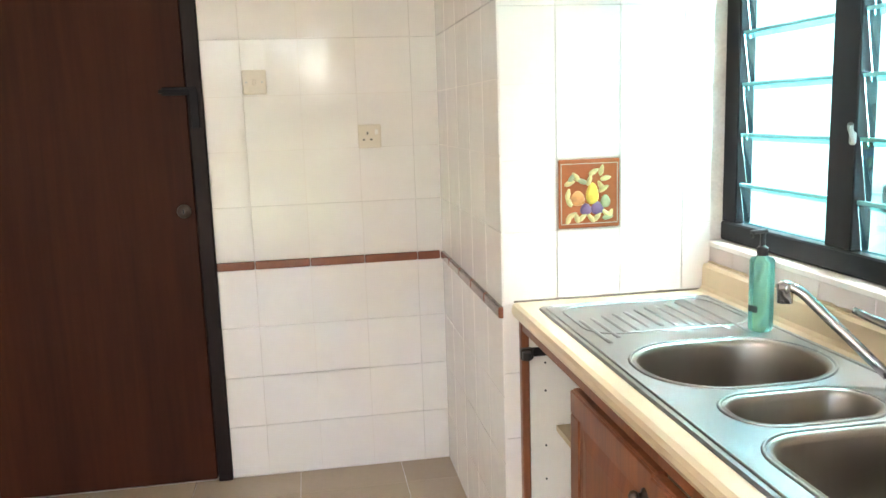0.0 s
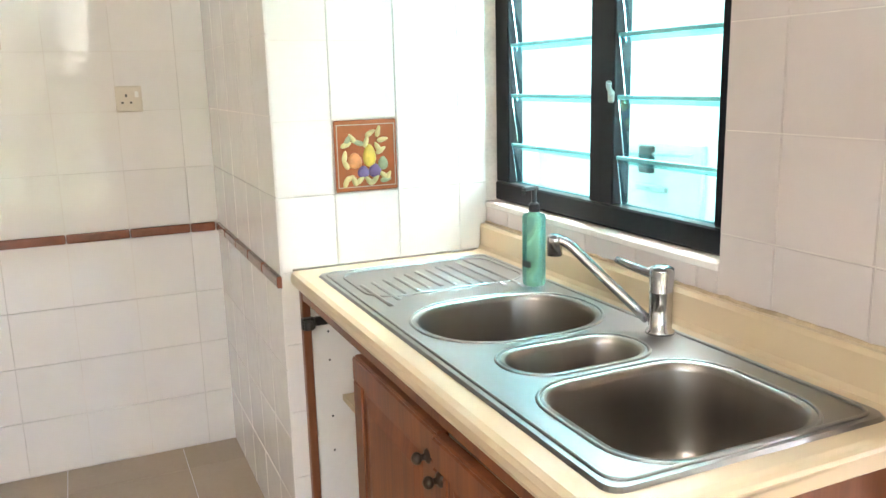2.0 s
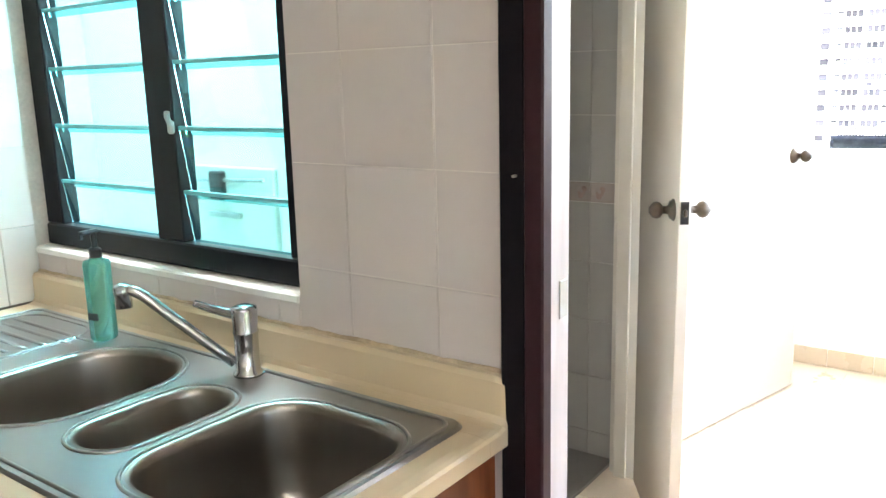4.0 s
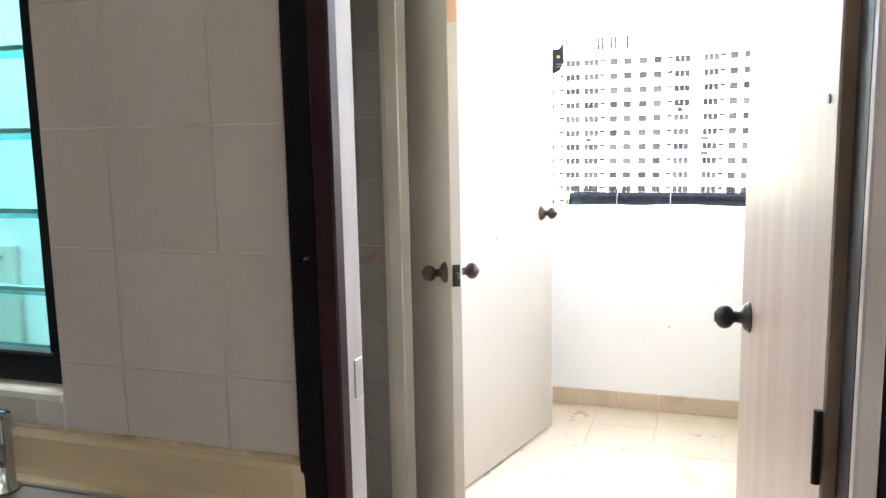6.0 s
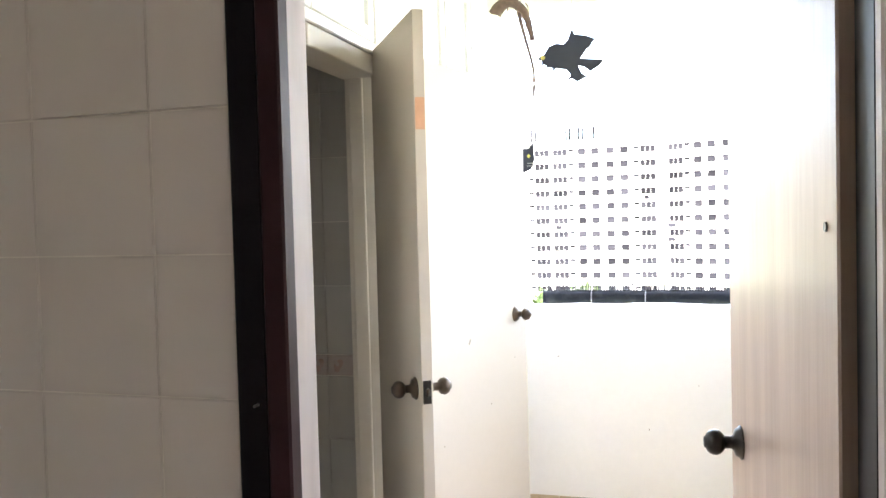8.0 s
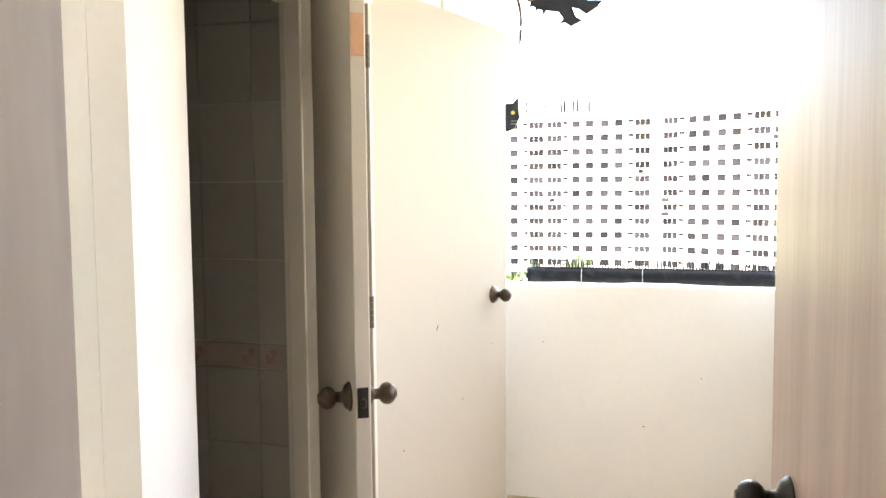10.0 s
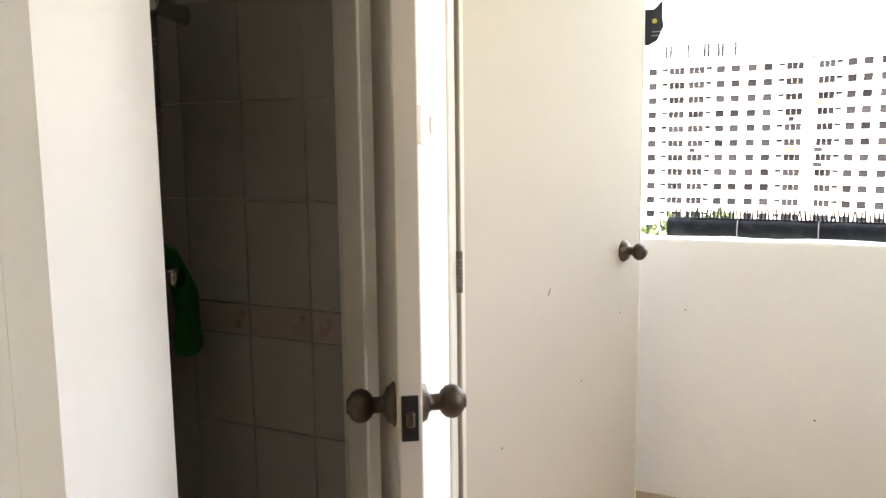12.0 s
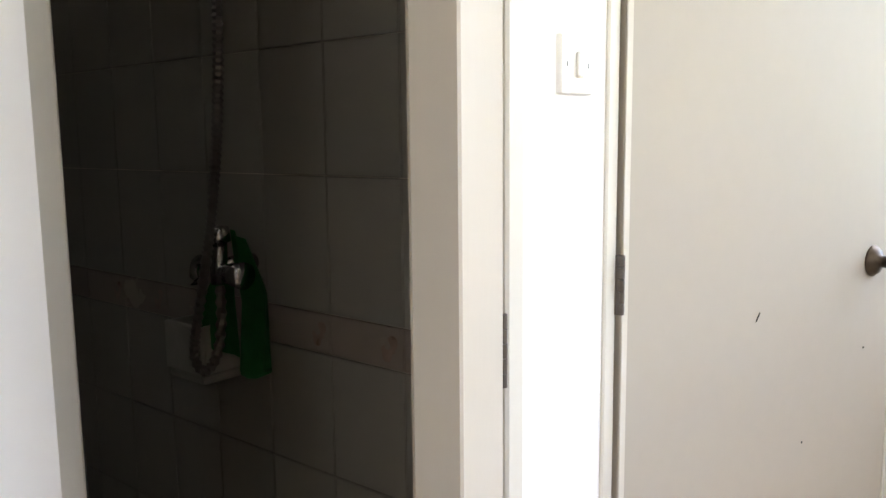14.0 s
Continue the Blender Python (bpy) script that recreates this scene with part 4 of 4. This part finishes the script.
for y in (-1.185, -2.278):
    part("end_cap", lathe([(0.030, -0.004), (0.037, -0.004), (0.037, 0.012), (0.030, 0.014)], m=Matrix.Translation((PX, y, PZ)) @ Euler((math.pi / 2, 0, 0)).to_matrix().to_4x4(), seg=14), PIPE, pipe)
for y in (-1.43, -1.70):
    part("tape_band", cyl((PX, y, PZ), (PX, y - 0.003, PZ), 0.0372, seg=16), TAPE, pipe)
for y in (-1.33, -1.75, -2.15):
    bk = box(XB + 0.1405, PX, y - 0.010, y + 0.010, 0.985, 1.0, 0.002)
    box(PX - 0.008, PX + 0.008, y - 0.010, y + 0.010, 0.9995, PZ - 0.033, bm=bk)
    part("bracket", bk, PIPE, pipe)
part("spike_strip", box(PX - 0.010, PX + 0.010, -2.27, -1.20, PZ + 0.034, PZ + 0.039), PIPE, pipe)
rs = random.Random(5)
for k in range(78):
    y = -1.21 - k * 0.0136
    part("spike", cyl((PX, y, PZ + 0.038), (PX + rs.uniform(-0.012, 0.012), y + rs.uniform(-0.006, 0.006), PZ + 0.076 + rs.uniform(-0.004, 0.004)), 0.0042, 0.0026, seg=5), PIPE, pipe)

# hanging cutouts
bird = bmesh.new()
ol = [(-0.155, -0.005), (-0.14, 0.010), (-0.125, 0.012), (-0.10, 0.050), (-0.065, 0.062), (-0.03, 0.055), (-0.01, 0.075), (0.005, 0.118), (0.016, 0.118), (0.02, 0.098), (0.07, 0.088), (0.115, 0.070), (0.10, 0.050), (0.09, 0.035), (0.075, 0.025), (0.06, 0.005), (0.045, -0.015), (0.09, -0.022), (0.155, -0.028), (0.135, -0.052), (0.09, -0.078), (0.06, -0.055), (0.035, -0.048), (0.05, -0.085), (0.075, -0.10), (0.03, -0.122), (0.005, -0.105), (-0.02, -0.112), (0.0, -0.09), (-0.02, -0.062), (-0.07, -0.052), (-0.08, -0.075), (-0.085, -0.05), (-0.105, -0.045), (-0.115, -0.075), (-0.112, -0.038), (-0.13, -0.03), (-0.145, -0.060), (-0.132, -0.015)]
prism(ol, 0.012, bm=bird)
bo = thing("hanging_cutout", "dark blue painted flat bird-shaped cutout hanging on a thread", "ornament", m=pose(2.9, -1.40, 2.22, 0, 0, -90))
part("silhouette", bird, CUTOUT, bo)
for k in range(4):
    part("feather", tube([(0.06, 0.0, 0.085 - 0.012 * k), (0.105, 0.0, 0.068 - 0.014 * k), (0.150 - 0.012 * k, 0.0, 0.042 - 0.012 * k)], 0.0022, 5, taper=0.4), CUTOUT, bo)
part("eye", cyl((-0.128, -0.009, 0.0), (-0.128, -0.0062, 0.0), 0.010), YELLOW, bo, "yellow painted eye")
part("thread", cyl((0.01, 0, 0.115), (0.01, 0, H - 2.22), 0.001, seg=5), TAPE, bo)
ct = bmesh.new()
cat_ol = [(-0.045, -0.05), (-0.05, 0.0), (-0.045, 0.035), (-0.05, 0.075), (-0.025, 0.05), (0.02, 0.05), (0.045, 0.078), (0.045, 0.03), (0.05, -0.005), (0.03, -0.05), (0.0, -0.065)]
prism(cat_ol, 0.012, bm=ct)
co = thing("hanging_cutout", "black painted flat cat-face cutout hanging on a thread", "ornament", m=pose(2.9, -1.172, 1.752, 0, 0, -90))
part("silhouette", ct, CUTOUT, co)
for sx in (-0.022, 0.022):
    part("eye", cyl((sx, -0.009, 0.012), (sx, -0.0062, 0.012), 0.008, seg=10), YELLOW, co, "yellow painted eye")
for dx, dz, a in ((0.028, -0.022, 0), (0.026, -0.034, 0), (-0.028, -0.022, 0), (-0.026, -0.034, 0)):
    part("whisker", box(dx - 0.014, dx + 0.014, -0.008, -0.0062, dz - 0.0015, dz + 0.0015), TAPE, co)
part("thread", cyl((0, 0, 0.05), (0, 0, H - 1.752), 0.001, seg=5), TAPE, co)
part("thread", cyl((-0.01, 0, -0.06), (-0.014, 0, -0.13), 0.001, seg=5), TAPE, co)
dw = thing("driftwood", "weathered brown driftwood piece hanging near the parapet", "ornament")
w1 = tube(bezier([(2.86, -1.055, 2.435), (2.86, -1.09, 2.51), (2.86, -1.20, 2.52), (2.86, -1.23, 2.30)], 18), 0.033, 10, taper=0.4)
for v in w1.verts:
    v.co += 0.009 * noise.noise_vector(v.co * 34)
part("stem", w1, DRIFT, dw, smooth=True)
part("root", tube(bezier([(2.86, -1.165, 2.45), (2.86, -1.20, 2.26), (2.86, -1.24, 2.20), (2.86, -1.250, 2.09), (2.86, -1.222, 2.01)], 18), 0.010, 7, taper=0.3), DRIFT, dw, smooth=True)
part("twig", tube(bezier([(2.86, -1.235, 2.18), (2.86, -1.228, 2.12), (2.86, -1.228, 2.03)], 8), 0.003, 6), DRIFT, dw)
rt = random.Random(4)
for k in range(7):
    y, z = -1.07 - 0.022 * k, 2.475 + 0.012 * math.sin(k)
    part("twig", tube(bezier([(2.86, y, z), (2.85, y - 0.02 + rt.uniform(-0.02, 0.01), z - 0.02), (2.85, y + rt.uniform(-0.03, 0.02), z - 0.05 - rt.uniform(0, 0.04))], 6), 0.0035, 5, taper=0.3), DRIFT, dw)
part("thread", cyl((2.86, -1.13, 2.48), (2.86, -1.13, H), 0.0015, seg=5), TAPE, dw)

# small marks on the parapet and doors
pw = bpy.data.objects["parapet"]
for y, z, s in ((-1.29, 0.785, 0.003), (-1.72, 0.44, 0.0035), (-1.95, 0.66, 0.0025)):
    part("wall_mark", box(XB - 0.0022, XB + 0.002, y - s, y + s, z - s * 0.6, z + s * 0.6, 0.001), DRIFT, pw)
for x, z in ((0.16, 0.62), (0.78, 0.86), (0.55, 0.70)):
    part("mark", box(x, x + 0.004, -0.0010, 0.0002, z, z + 0.004), IRON, sl)

# ---- kitchen ceiling lamp and window behind the camera ----
lamp = thing("ceiling_light", "round warm ceiling light over the kitchen", "lamp", m=pose(-2.35, -3.1, H))
part("base", lathe([(0.22, 0), (0.22, -0.02), (0.21, -0.03), (0.05, -0.03)]), PLASTIC_W, lamp)
part("diffuser", lathe([(0.20, -0.031), (0.195, -0.05), (0.15, -0.068), (0.08, -0.078), (0.01, -0.08)]), LAMP_GLOW, lamp, smooth=True)
w3 = thing("window_3", "plain framed kitchen window with upright bars", "window", kind="structure")
for k in range(5):
    x = -2.0 + 0.2925 * k
    part("window_bar", box(x, x + 0.03, -4.04, -4.005, 0.2, 2.2), BLACK_ALU, w3)
for z0, z1 in ((0.20, 0.24), (1.18, 1.21), (2.16, 2.2)):
    part("window_frame", box(-2.0, -0.8, -4.004, -3.985, z0, z1), BLACK_ALU, w3)
# leaves added out of view in place of trees, to break up the window's light
rv = random.Random(12)
leaf_screen = bmesh.new()
for k in range(3600):
    s_ = rv.uniform(0.045, 0.085)
    mm = Matrix.Translation((rv.uniform(-2.7, -0.1), -4.75 + rv.uniform(-0.12, 0.12), rv.uniform(-0.1, 2.5))) @ Euler((rv.uniform(-0.7, 0.7), rv.uniform(0, 6.2), rv.uniform(-0.7, 0.7))).to_matrix().to_4x4()
    leaf_screen.faces.new([leaf_screen.verts.new(mm @ Vector(q)) for q in ((-s_, 0, 0), (-s_ * 0.2, 0.012, -s_ * 0.5), (s_, 0, 0), (-s_ * 0.2, 0.012, s_ * 0.5))])
for k in range(9):
    x = -2.7 + 0.32 * k
    tube(bezier([(x, -4.75, -0.1), (x + 0.1, -4.72, 0.8), (x - 0.1, -4.78, 1.6), (x, -4.75, 2.55)], 8), 0.008, 5, leaf_screen)
tagged(part("foliage_screen", leaf_screen, LEAF), "green leaf screen standing in for unseen trees outside the kitchen window", "plant", kind="stuff")

# frame of the opening added for the yard's fill lamp, out of view
w4 = thing("light_opening", "unseen framed opening added in the yard wall for fill light", "window", kind="structure")
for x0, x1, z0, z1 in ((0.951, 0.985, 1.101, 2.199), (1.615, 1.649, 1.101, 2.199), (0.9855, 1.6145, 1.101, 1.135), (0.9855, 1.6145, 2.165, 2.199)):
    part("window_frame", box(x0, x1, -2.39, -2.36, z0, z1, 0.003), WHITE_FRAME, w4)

# ---- distance ----
gr = bmesh.new()
bmesh.ops.create_grid(gr, x_segments=8, y_segments=8, size=2500, matrix=Matrix.Translation((0, 0, -33)))
tagged(part("ground", gr, GROUND), "distant green ground far below", "ground", kind="structure")
ST, NF = 2.72, 18


def block(name, x0, y0, x1, y1, top_z, first, cols, label):
    """A slab of flats between two plan points, its long side to the viewer, with windows in rows."""
    d = Vector((x1 - x0, y1 - y0, 0))
    L = d.length
    ang = math.degrees(math.atan2(d.y, d.x))
    th = thing(name, label, "building", m=pose(x0, y0, 0, 0, 0, ang))
    part("wall", box(0, L, 0.30, 12, -33, top_z), FACADE, th)
    part("roof", box(-0.3, L + 0.3, 0.0, 12.3, top_z + 0.001, top_z + 0.5), FACADE, th)
    for f in range(NF):
        z = top_z - 0.5 - (f + 1) * ST
        part("floor_band", box(0, L, 0.20, 0.299, z - 0.12, z + 0.12), FACADE, th)
    return th, L


meshes = {}


def facade_window(th, u, z, w, h):
    key = (round(w, 2), round(h, 2))
    if key not in meshes:
        b = bmesh.new()
        box(-w / 2, w / 2, 0.16, 0.298, 0, h, bm=b)
        for k in range(1, 3 if w > 2 else 2):
            x = -w / 2 + w * k / (3 if w > 2 else 2)
            fs = len(b.faces)
            if w > 2:
                box(x - 0.02, x + 0.02, 0.12, 0.159, 0, h, bm=b)
            b.faces.ensure_lookup_table()
            for ff in b.faces[fs:]:
                ff.material_index = 1
        box(-w / 2 - 0.1, w / 2 + 0.1, 0.02, 0.159, h + 0.02, h + 0.12, bm=b)
        b.faces.ensure_lookup_table()
        for ff in b.faces[-6:]:
            ff.material_index = 1
        me = bpy.data.meshes.new("window")
        bmesh.ops.recalc_face_normals(b, faces=b.faces)
        b.to_mesh(me)
        b.free()
        me.materials.append(FWIN)
        me.materials.append(FACADE)
        meshes[key] = me
    o = new("window", meshes[key])
    o.parent = th
    o.matrix_basis = Matrix.Translation((u, 0, z))
    return o


PAT = [("n", 1.5), ("n", 1.5), ("s", 1.05), ("w", 2.8), ("w", 2.8), ("s", 1.05), ("n", 1.5), ("n", 1.5)]
POS = [1.3, 4.0, 6.3, 8.5, 12.1, 14.3, 16.4, 19.0]
PER = 20.6
rw = random.Random(3)
b1, L1 = block("apartment_block", 160.0, 34.5, 160.0, 2.0, 16.2, 0, 0, "far white slab of flats with rows of windows")
b2, L2 = block("apartment_block", 159.9, 1.6, 141.0, -42.0, 16.2, 0, 0, "far white slab of flats angled nearer, with rows of windows")
count = 0
for th, L in ((b1, L1), (b2, L2)):
    for f in range(13):
        z = 16.2 - 0.5 - (f + 1) * ST + 0.75
        u0 = -PER if th is b1 else -9.9
        k = 0
        while u0 < L:
            for (kind, w), off in zip(PAT, POS):
                u = u0 + off + (0.7 if th is b1 else 0)
                if w / 2 + 0.4 < u < L - w / 2 - 0.4:
                    facade_window(th, u, z + 0.1 + (0.65 if kind == "s" else 0), w, 0.48 if kind == "s" else (1.2 if kind == "w" else 1.2))
                    if kind == "n" and rw.random() < 0.22:
                        part("air_conditioner", box(u - 0.5, u + 0.3, -0.3, 0.15, z - 0.85, z - 0.25), TAPE, th)
                    elif kind == "w" and rw.random() < 0.25:
                        part("laundry", box(u - 0.6 - rw.random(), u + 0.2, -0.8, -0.7, z - 1.0, z - 0.2), rw.choice((FBLUE, FWIN, TERRA, PLASTIC_W)), th)
            u0 += PER
part("roof_house", box(1.0, 18, 3, 9, 16.71, 18.2), FACADE, b1)
for u in (1.2, 1.9, 7.0, 7.8, 11, 14, 14.7, 16.5, 17.2, 19.5):
    part("roof_post", box(u - 0.2, u + 0.2, 1.0, 1.3, 16.71, 19.3), FWIN, b1)
# dark boxes stand for the shaded gap under the roof edge
for k in range(9):
    part("roof_gap", box(0.8 + 2.1 * k, 2.4 + 2.1 * k, -0.02, 0.3, 16.28, 16.5), FWIN, b1)
part("roof_glazing", box(12.5, 19.4, 2.0, 2.3, 16.71, 18.7), FBLUE, b1)


def tree(x, y, base, height, spread, seed):
    t = thing("tree", "leafy green tree far below in front of flats", "tree", group="trees", m=pose(x, y, base))
    r = random.Random(seed)
    tb = tube([(0, 0, 0), (0.1, 0.1, height * 0.3), (0.2, 0, height * 0.6)], 0.35, 8, taper=0.5)
    for k in range(5):
        a = k * 1.3
        tube([(0.1, 0.1, height * 0.4), (spread * 0.5 * math.cos(a), spread * 0.5 * math.sin(a), height * 0.75)], 0.15, 6, tb, taper=0.3)
    part("trunk", tb, BARK, t)
    cr = bmesh.new()
    for k in range(900):
        while True:
            p = Vector((r.uniform(-1, 1), r.uniform(-1, 1), r.uniform(-1, 1)))
            if 0.35 < p.length < 1 + 0.25 * noise.noise(p * 3 + Vector((seed, 0, 0))):
                break
        c = Vector((p.x * spread, p.y * spread, height * 0.75 + p.z * height * 0.28))
        s = r.uniform(0.25, 0.6)
        mm = Matrix.Translation(c) @ Euler((r.uniform(0, 6), r.uniform(0, 6), r.uniform(0, 6))).to_matrix().to_4x4()
        vs = [cr.verts.new(mm @ Vector(q)) for q in ((-s, 0, 0), (0, -s * 0.5, 0.1), (s, 0, 0), (0, s * 0.5, 0.1))]
        cr.faces.new(vs)
    part("crown", cr, LEAF, t)


for i, (y, top_z, sp_) in enumerate(((17.6, -8.2, 2.6), (14.2, -9.4, 2.2), (11.5, -7.5, 3.3), (20.0, -9.8, 2.0))):
    tree(110, y, -33, (top_z + 33) / 1.03, sp_, i + 1)

# ---- picture tile with fruit relief ----
fruit = thing("picture_tile", "terracotta picture tile with painted fruit relief", "tile", m=pose(-0.3565, -0.003, 1.158))
part("tile_body", box(-0.086, 0.086, -0.005, 0.002, -0.093, 0.093, 0.003), TERRA, fruit)
fl = bmesh.new()
for x0, x1, z0, z1 in ((-0.078, 0.078, 0.080, 0.082), (-0.078, 0.078, -0.082, -0.080), (-0.080, -0.078, -0.082, 0.082), (0.078, 0.080, -0.082, 0.082)):
    box(x0, x1, -0.0062, -0.0048, z0, z1, bm=fl)
part("border_line", fl, CREAM, fruit, "cream painted border line")
FR_PEACH = mat("fruit_peach", (0.62, 0.26, 0.09), 0.3, 0.25, 30)
FR_YELLOW = mat("fruit_yellow", (0.62, 0.45, 0.06), 0.3, 0.25, 30)
FR_PLUM = mat("fruit_plum", (0.16, 0.10, 0.24), 0.3, 0.25, 30)
FR_LEAF = mat("fruit_leaf", (0.55, 0.48, 0.22), 0.35, 0.3, 40)
FR_GREEN = mat("fruit_green", (0.30, 0.34, 0.20), 0.35, 0.3, 40)


def blob(x, z, rx, rz, material, name, rot=0):
    b = bmesh.new()
    bmesh.ops.create_uvsphere(b, u_segments=12, v_segments=8, radius=1)
    for v in b.verts:
        v.co = Vector((v.co.x * rx * (1 - 0.25 * v.co.z), v.co.y * 0.006, v.co.z * rz))
    return part(name, b, material, fruit, m=Matrix.Translation((x, -0.005, z)) @ Euler((0, radians(rot), 0)).to_matrix().to_4x4(), smooth=True)


blob(-0.033, -0.012, 0.020, 0.021, FR_PEACH, "peach")
blob(0.008, 0.0, 0.018, 0.030, FR_YELLOW, "pear")
blob(-0.010, -0.042, 0.016, 0.016, FR_PLUM, "plum")
blob(0.022, -0.040, 0.018, 0.018, FR_PLUM, "plum")
blob(0.045, -0.022, 0.014, 0.018, FR_GREEN, "fig")
rl = random.Random(9)
for x, z, r in ((0.012, 0.058, 60), (0.034, 0.062, 15), (0.046, 0.040, 80), (-0.050, 0.042, 30), (-0.038, 0.046, -40), (-0.055, 0.030, 70), (-0.022, 0.034, -70), (0.040, 0.012, 60), (0.032, 0.020, -30), (-0.060, 0.0, 10), (-0.058, -0.020, -30), (-0.050, -0.058, 60), (-0.036, -0.064, -20), (-0.058, -0.066, 20), (-0.020, -0.064, 50), (0.004, -0.066, -40), (0.022, -0.064, 40), (0.046, -0.054, -50), (0.058, -0.058, 30), (0.052, -0.066, 80), (0.0, 0.036, 20)):
    blob(x, z, 0.007, 0.016, FR_LEAF if rl.random() < 0.75 else FR_GREEN, "leaf", r)

# ---- tiles ----
RB = [0.0, 0.206, 0.405, 0.602, 0.826]
RT = [0.858, 1.064, 1.268, 1.468, 1.670, 1.872, 2.074, 2.276, 2.478, H]
CB = [-1.462, -1.320, -1.114, -0.907, -0.701, -0.600]
tile_grid(wall_north, "y", 0.99, -1, CB, RB, TILE)
tile_grid(wall_north, "y", 0.99, -1, CB, RT, TILE)
CJ = [0.0, 0.19, 0.39, 0.59, 0.79, 0.99]
tile_grid(wall_jog, "x", -0.60, -1, CJ, RB, TILE)
tile_grid(wall_jog, "x", -0.60, -1, CJ, RT, TILE)
RF = [0.0, 0.1, 0.29, 0.48, 0.67, 0.866, 1.062, 1.254, 1.452, 1.650, 1.848, 2.046, 2.244, 2.442, H]
CF = [-0.600, -0.446, -0.267, -0.085, 0.0]
tile_grid(wall_fruit, "y", 0.0, -1, CF, RF, TILE, skip=lambda a, z: (-0.44 < a < -0.27 and 1.07 < z < 1.25) or (z < 0.8 and a > -0.44))
RS = [0.0, 0.13, 0.32, 0.51, 0.695, 0.88, 1.064, 1.249, 1.434, 1.619, 1.805, 1.99, 2.175, 2.36, H]
CS = [-1.36, -1.237, -1.050, -0.922]
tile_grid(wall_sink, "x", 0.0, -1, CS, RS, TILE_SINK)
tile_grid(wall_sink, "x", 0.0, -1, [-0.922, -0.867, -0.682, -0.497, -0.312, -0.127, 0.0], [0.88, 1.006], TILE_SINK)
CBE = [-0.869, -0.735, -0.568, -0.401, -0.234, -0.067, 0.1, 0.267, 0.434, 0.601, 0.768, 0.99]
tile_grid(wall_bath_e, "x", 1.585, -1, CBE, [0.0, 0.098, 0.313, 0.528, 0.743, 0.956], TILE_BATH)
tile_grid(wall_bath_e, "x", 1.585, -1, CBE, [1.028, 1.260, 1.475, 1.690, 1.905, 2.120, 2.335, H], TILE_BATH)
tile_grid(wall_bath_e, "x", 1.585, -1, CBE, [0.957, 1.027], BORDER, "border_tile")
tile_meshes = {}
for parent, axis, plane, facing, a0, a1, z0, z1, material, name in TILES:
    w, h = round(a1 - a0, 3), round(z1 - z0, 3)
    key = (axis, w, h, material.name)
    if key not in tile_meshes:
        g = 0.0008
        b = box(-w / 2 + g, w / 2 - g, -0.0012, 0.006, -h / 2 + g, h / 2 - g) if axis == "y" else box(-0.002, 0.006, -w / 2 + g, w / 2 - g, -h / 2 + g, h / 2 - g)
        fr = [f for f in b.faces if (f.normal.y if axis == "y" else f.normal.x) < -0.9]
        bmesh.ops.bevel(b, geom=list({e for f in fr for e in f.edges}), offset=0.0016, segments=2, affect="EDGES")
        me = bpy.data.meshes.new(name)
        b.to_mesh(me)
        b.free()
        me.materials.append(material)
        tile_meshes[key] = me
    o = new(name, tile_meshes[key])
    o.parent = parent
    rj = random.Random(int((a0 * 71 + z0 * 37) * 1000))
    c = (a0 + a1) / 2
    at = (c, plane, (z0 + z1) / 2) if axis == "y" else (plane, c, (z0 + z1) / 2)
    tilt = rj.uniform(-0.22, 0.22), rj.uniform(-0.08, 0.08)
    o.matrix_basis = pose(*at, tilt[0] if axis == "y" else 0, 0 if axis == "y" else tilt[0], tilt[1])
# rose prints on the border
for y in (-0.770, -0.700, -0.535, -0.368, -0.200, -0.034, 0.133):
    for k in range(7):
        # overlapping petals of a faded printed rose
        a = k * 2.4
        b = bmesh.new()
        bmesh.ops.create_circle(b, cap_ends=True, segments=9, radius=0.0125 - 0.0009 * k)
        part("rose_print", b, ROSE if k % 3 else BORDER, wall_bath_e, m=Matrix.Translation((1.5822 - 0.00025 * k, y + 0.017 * (1 - k / 8) * math.cos(a), 0.992 + 0.017 * (1 - k / 8) * math.sin(a))) @ Euler((0, -math.pi / 2, 0)).to_matrix().to_4x4())


def floor_tiles(parent, xs, ys, material):
    cache = {}
    for x0, x1 in zip(xs, xs[1:]):
        for y0, y1 in zip(ys, ys[1:]):
            key = (round(x1 - x0, 3), round(y1 - y0, 3))
            if key not in cache:
                g = 0.0012
                b = box(-key[0] / 2 + g, key[0] / 2 - g, -key[1] / 2 + g, key[1] / 2 - g, -0.008, 0)
                fr = [f for f in b.faces if f.normal.z > 0.9]
                bmesh.ops.bevel(b, geom=list({e for f in fr for e in f.edges}), offset=0.0012, segments=1, affect="EDGES")
                me = bpy.data.meshes.new("floor_tile")
                b.to_mesh(me)
                b.free()
                me.materials.append(material)
                cache[key] = me
            o = new("floor_tile", cache[key])
            o.parent = parent
            o.matrix_basis = Matrix.Translation(((x0 + x1) / 2, (y0 + y1) / 2, 0))


def steps(a, c, s):
    out = [a]
    while out[-1] + s < c - 0.01:
        out.append(round(out[-1] + s, 4))
    return out + [c]


floor_tiles(floor_k, steps(-3.2, 0.1, 0.4), steps(-4.0, 0.99, 0.4), FLOOR_K)
floor_tiles(floor_y, steps(0.1, XB, 0.3), steps(-2.28, 1.0, 0.3), FLOOR_Y)
sk = thing("baseboard", "beige tile skirting along the parapet", "skirting", kind="structure")
for y0, y1 in zip(steps(-2.28, YB, 0.2), steps(-2.28, YB, 0.2)[1:]):
    part("skirting_tile", box(XB - 0.010, XB - 0.001, y0 + 0.001, y1 - 0.001, 0.001, 0.088, 0.002), SKIRT, sk)
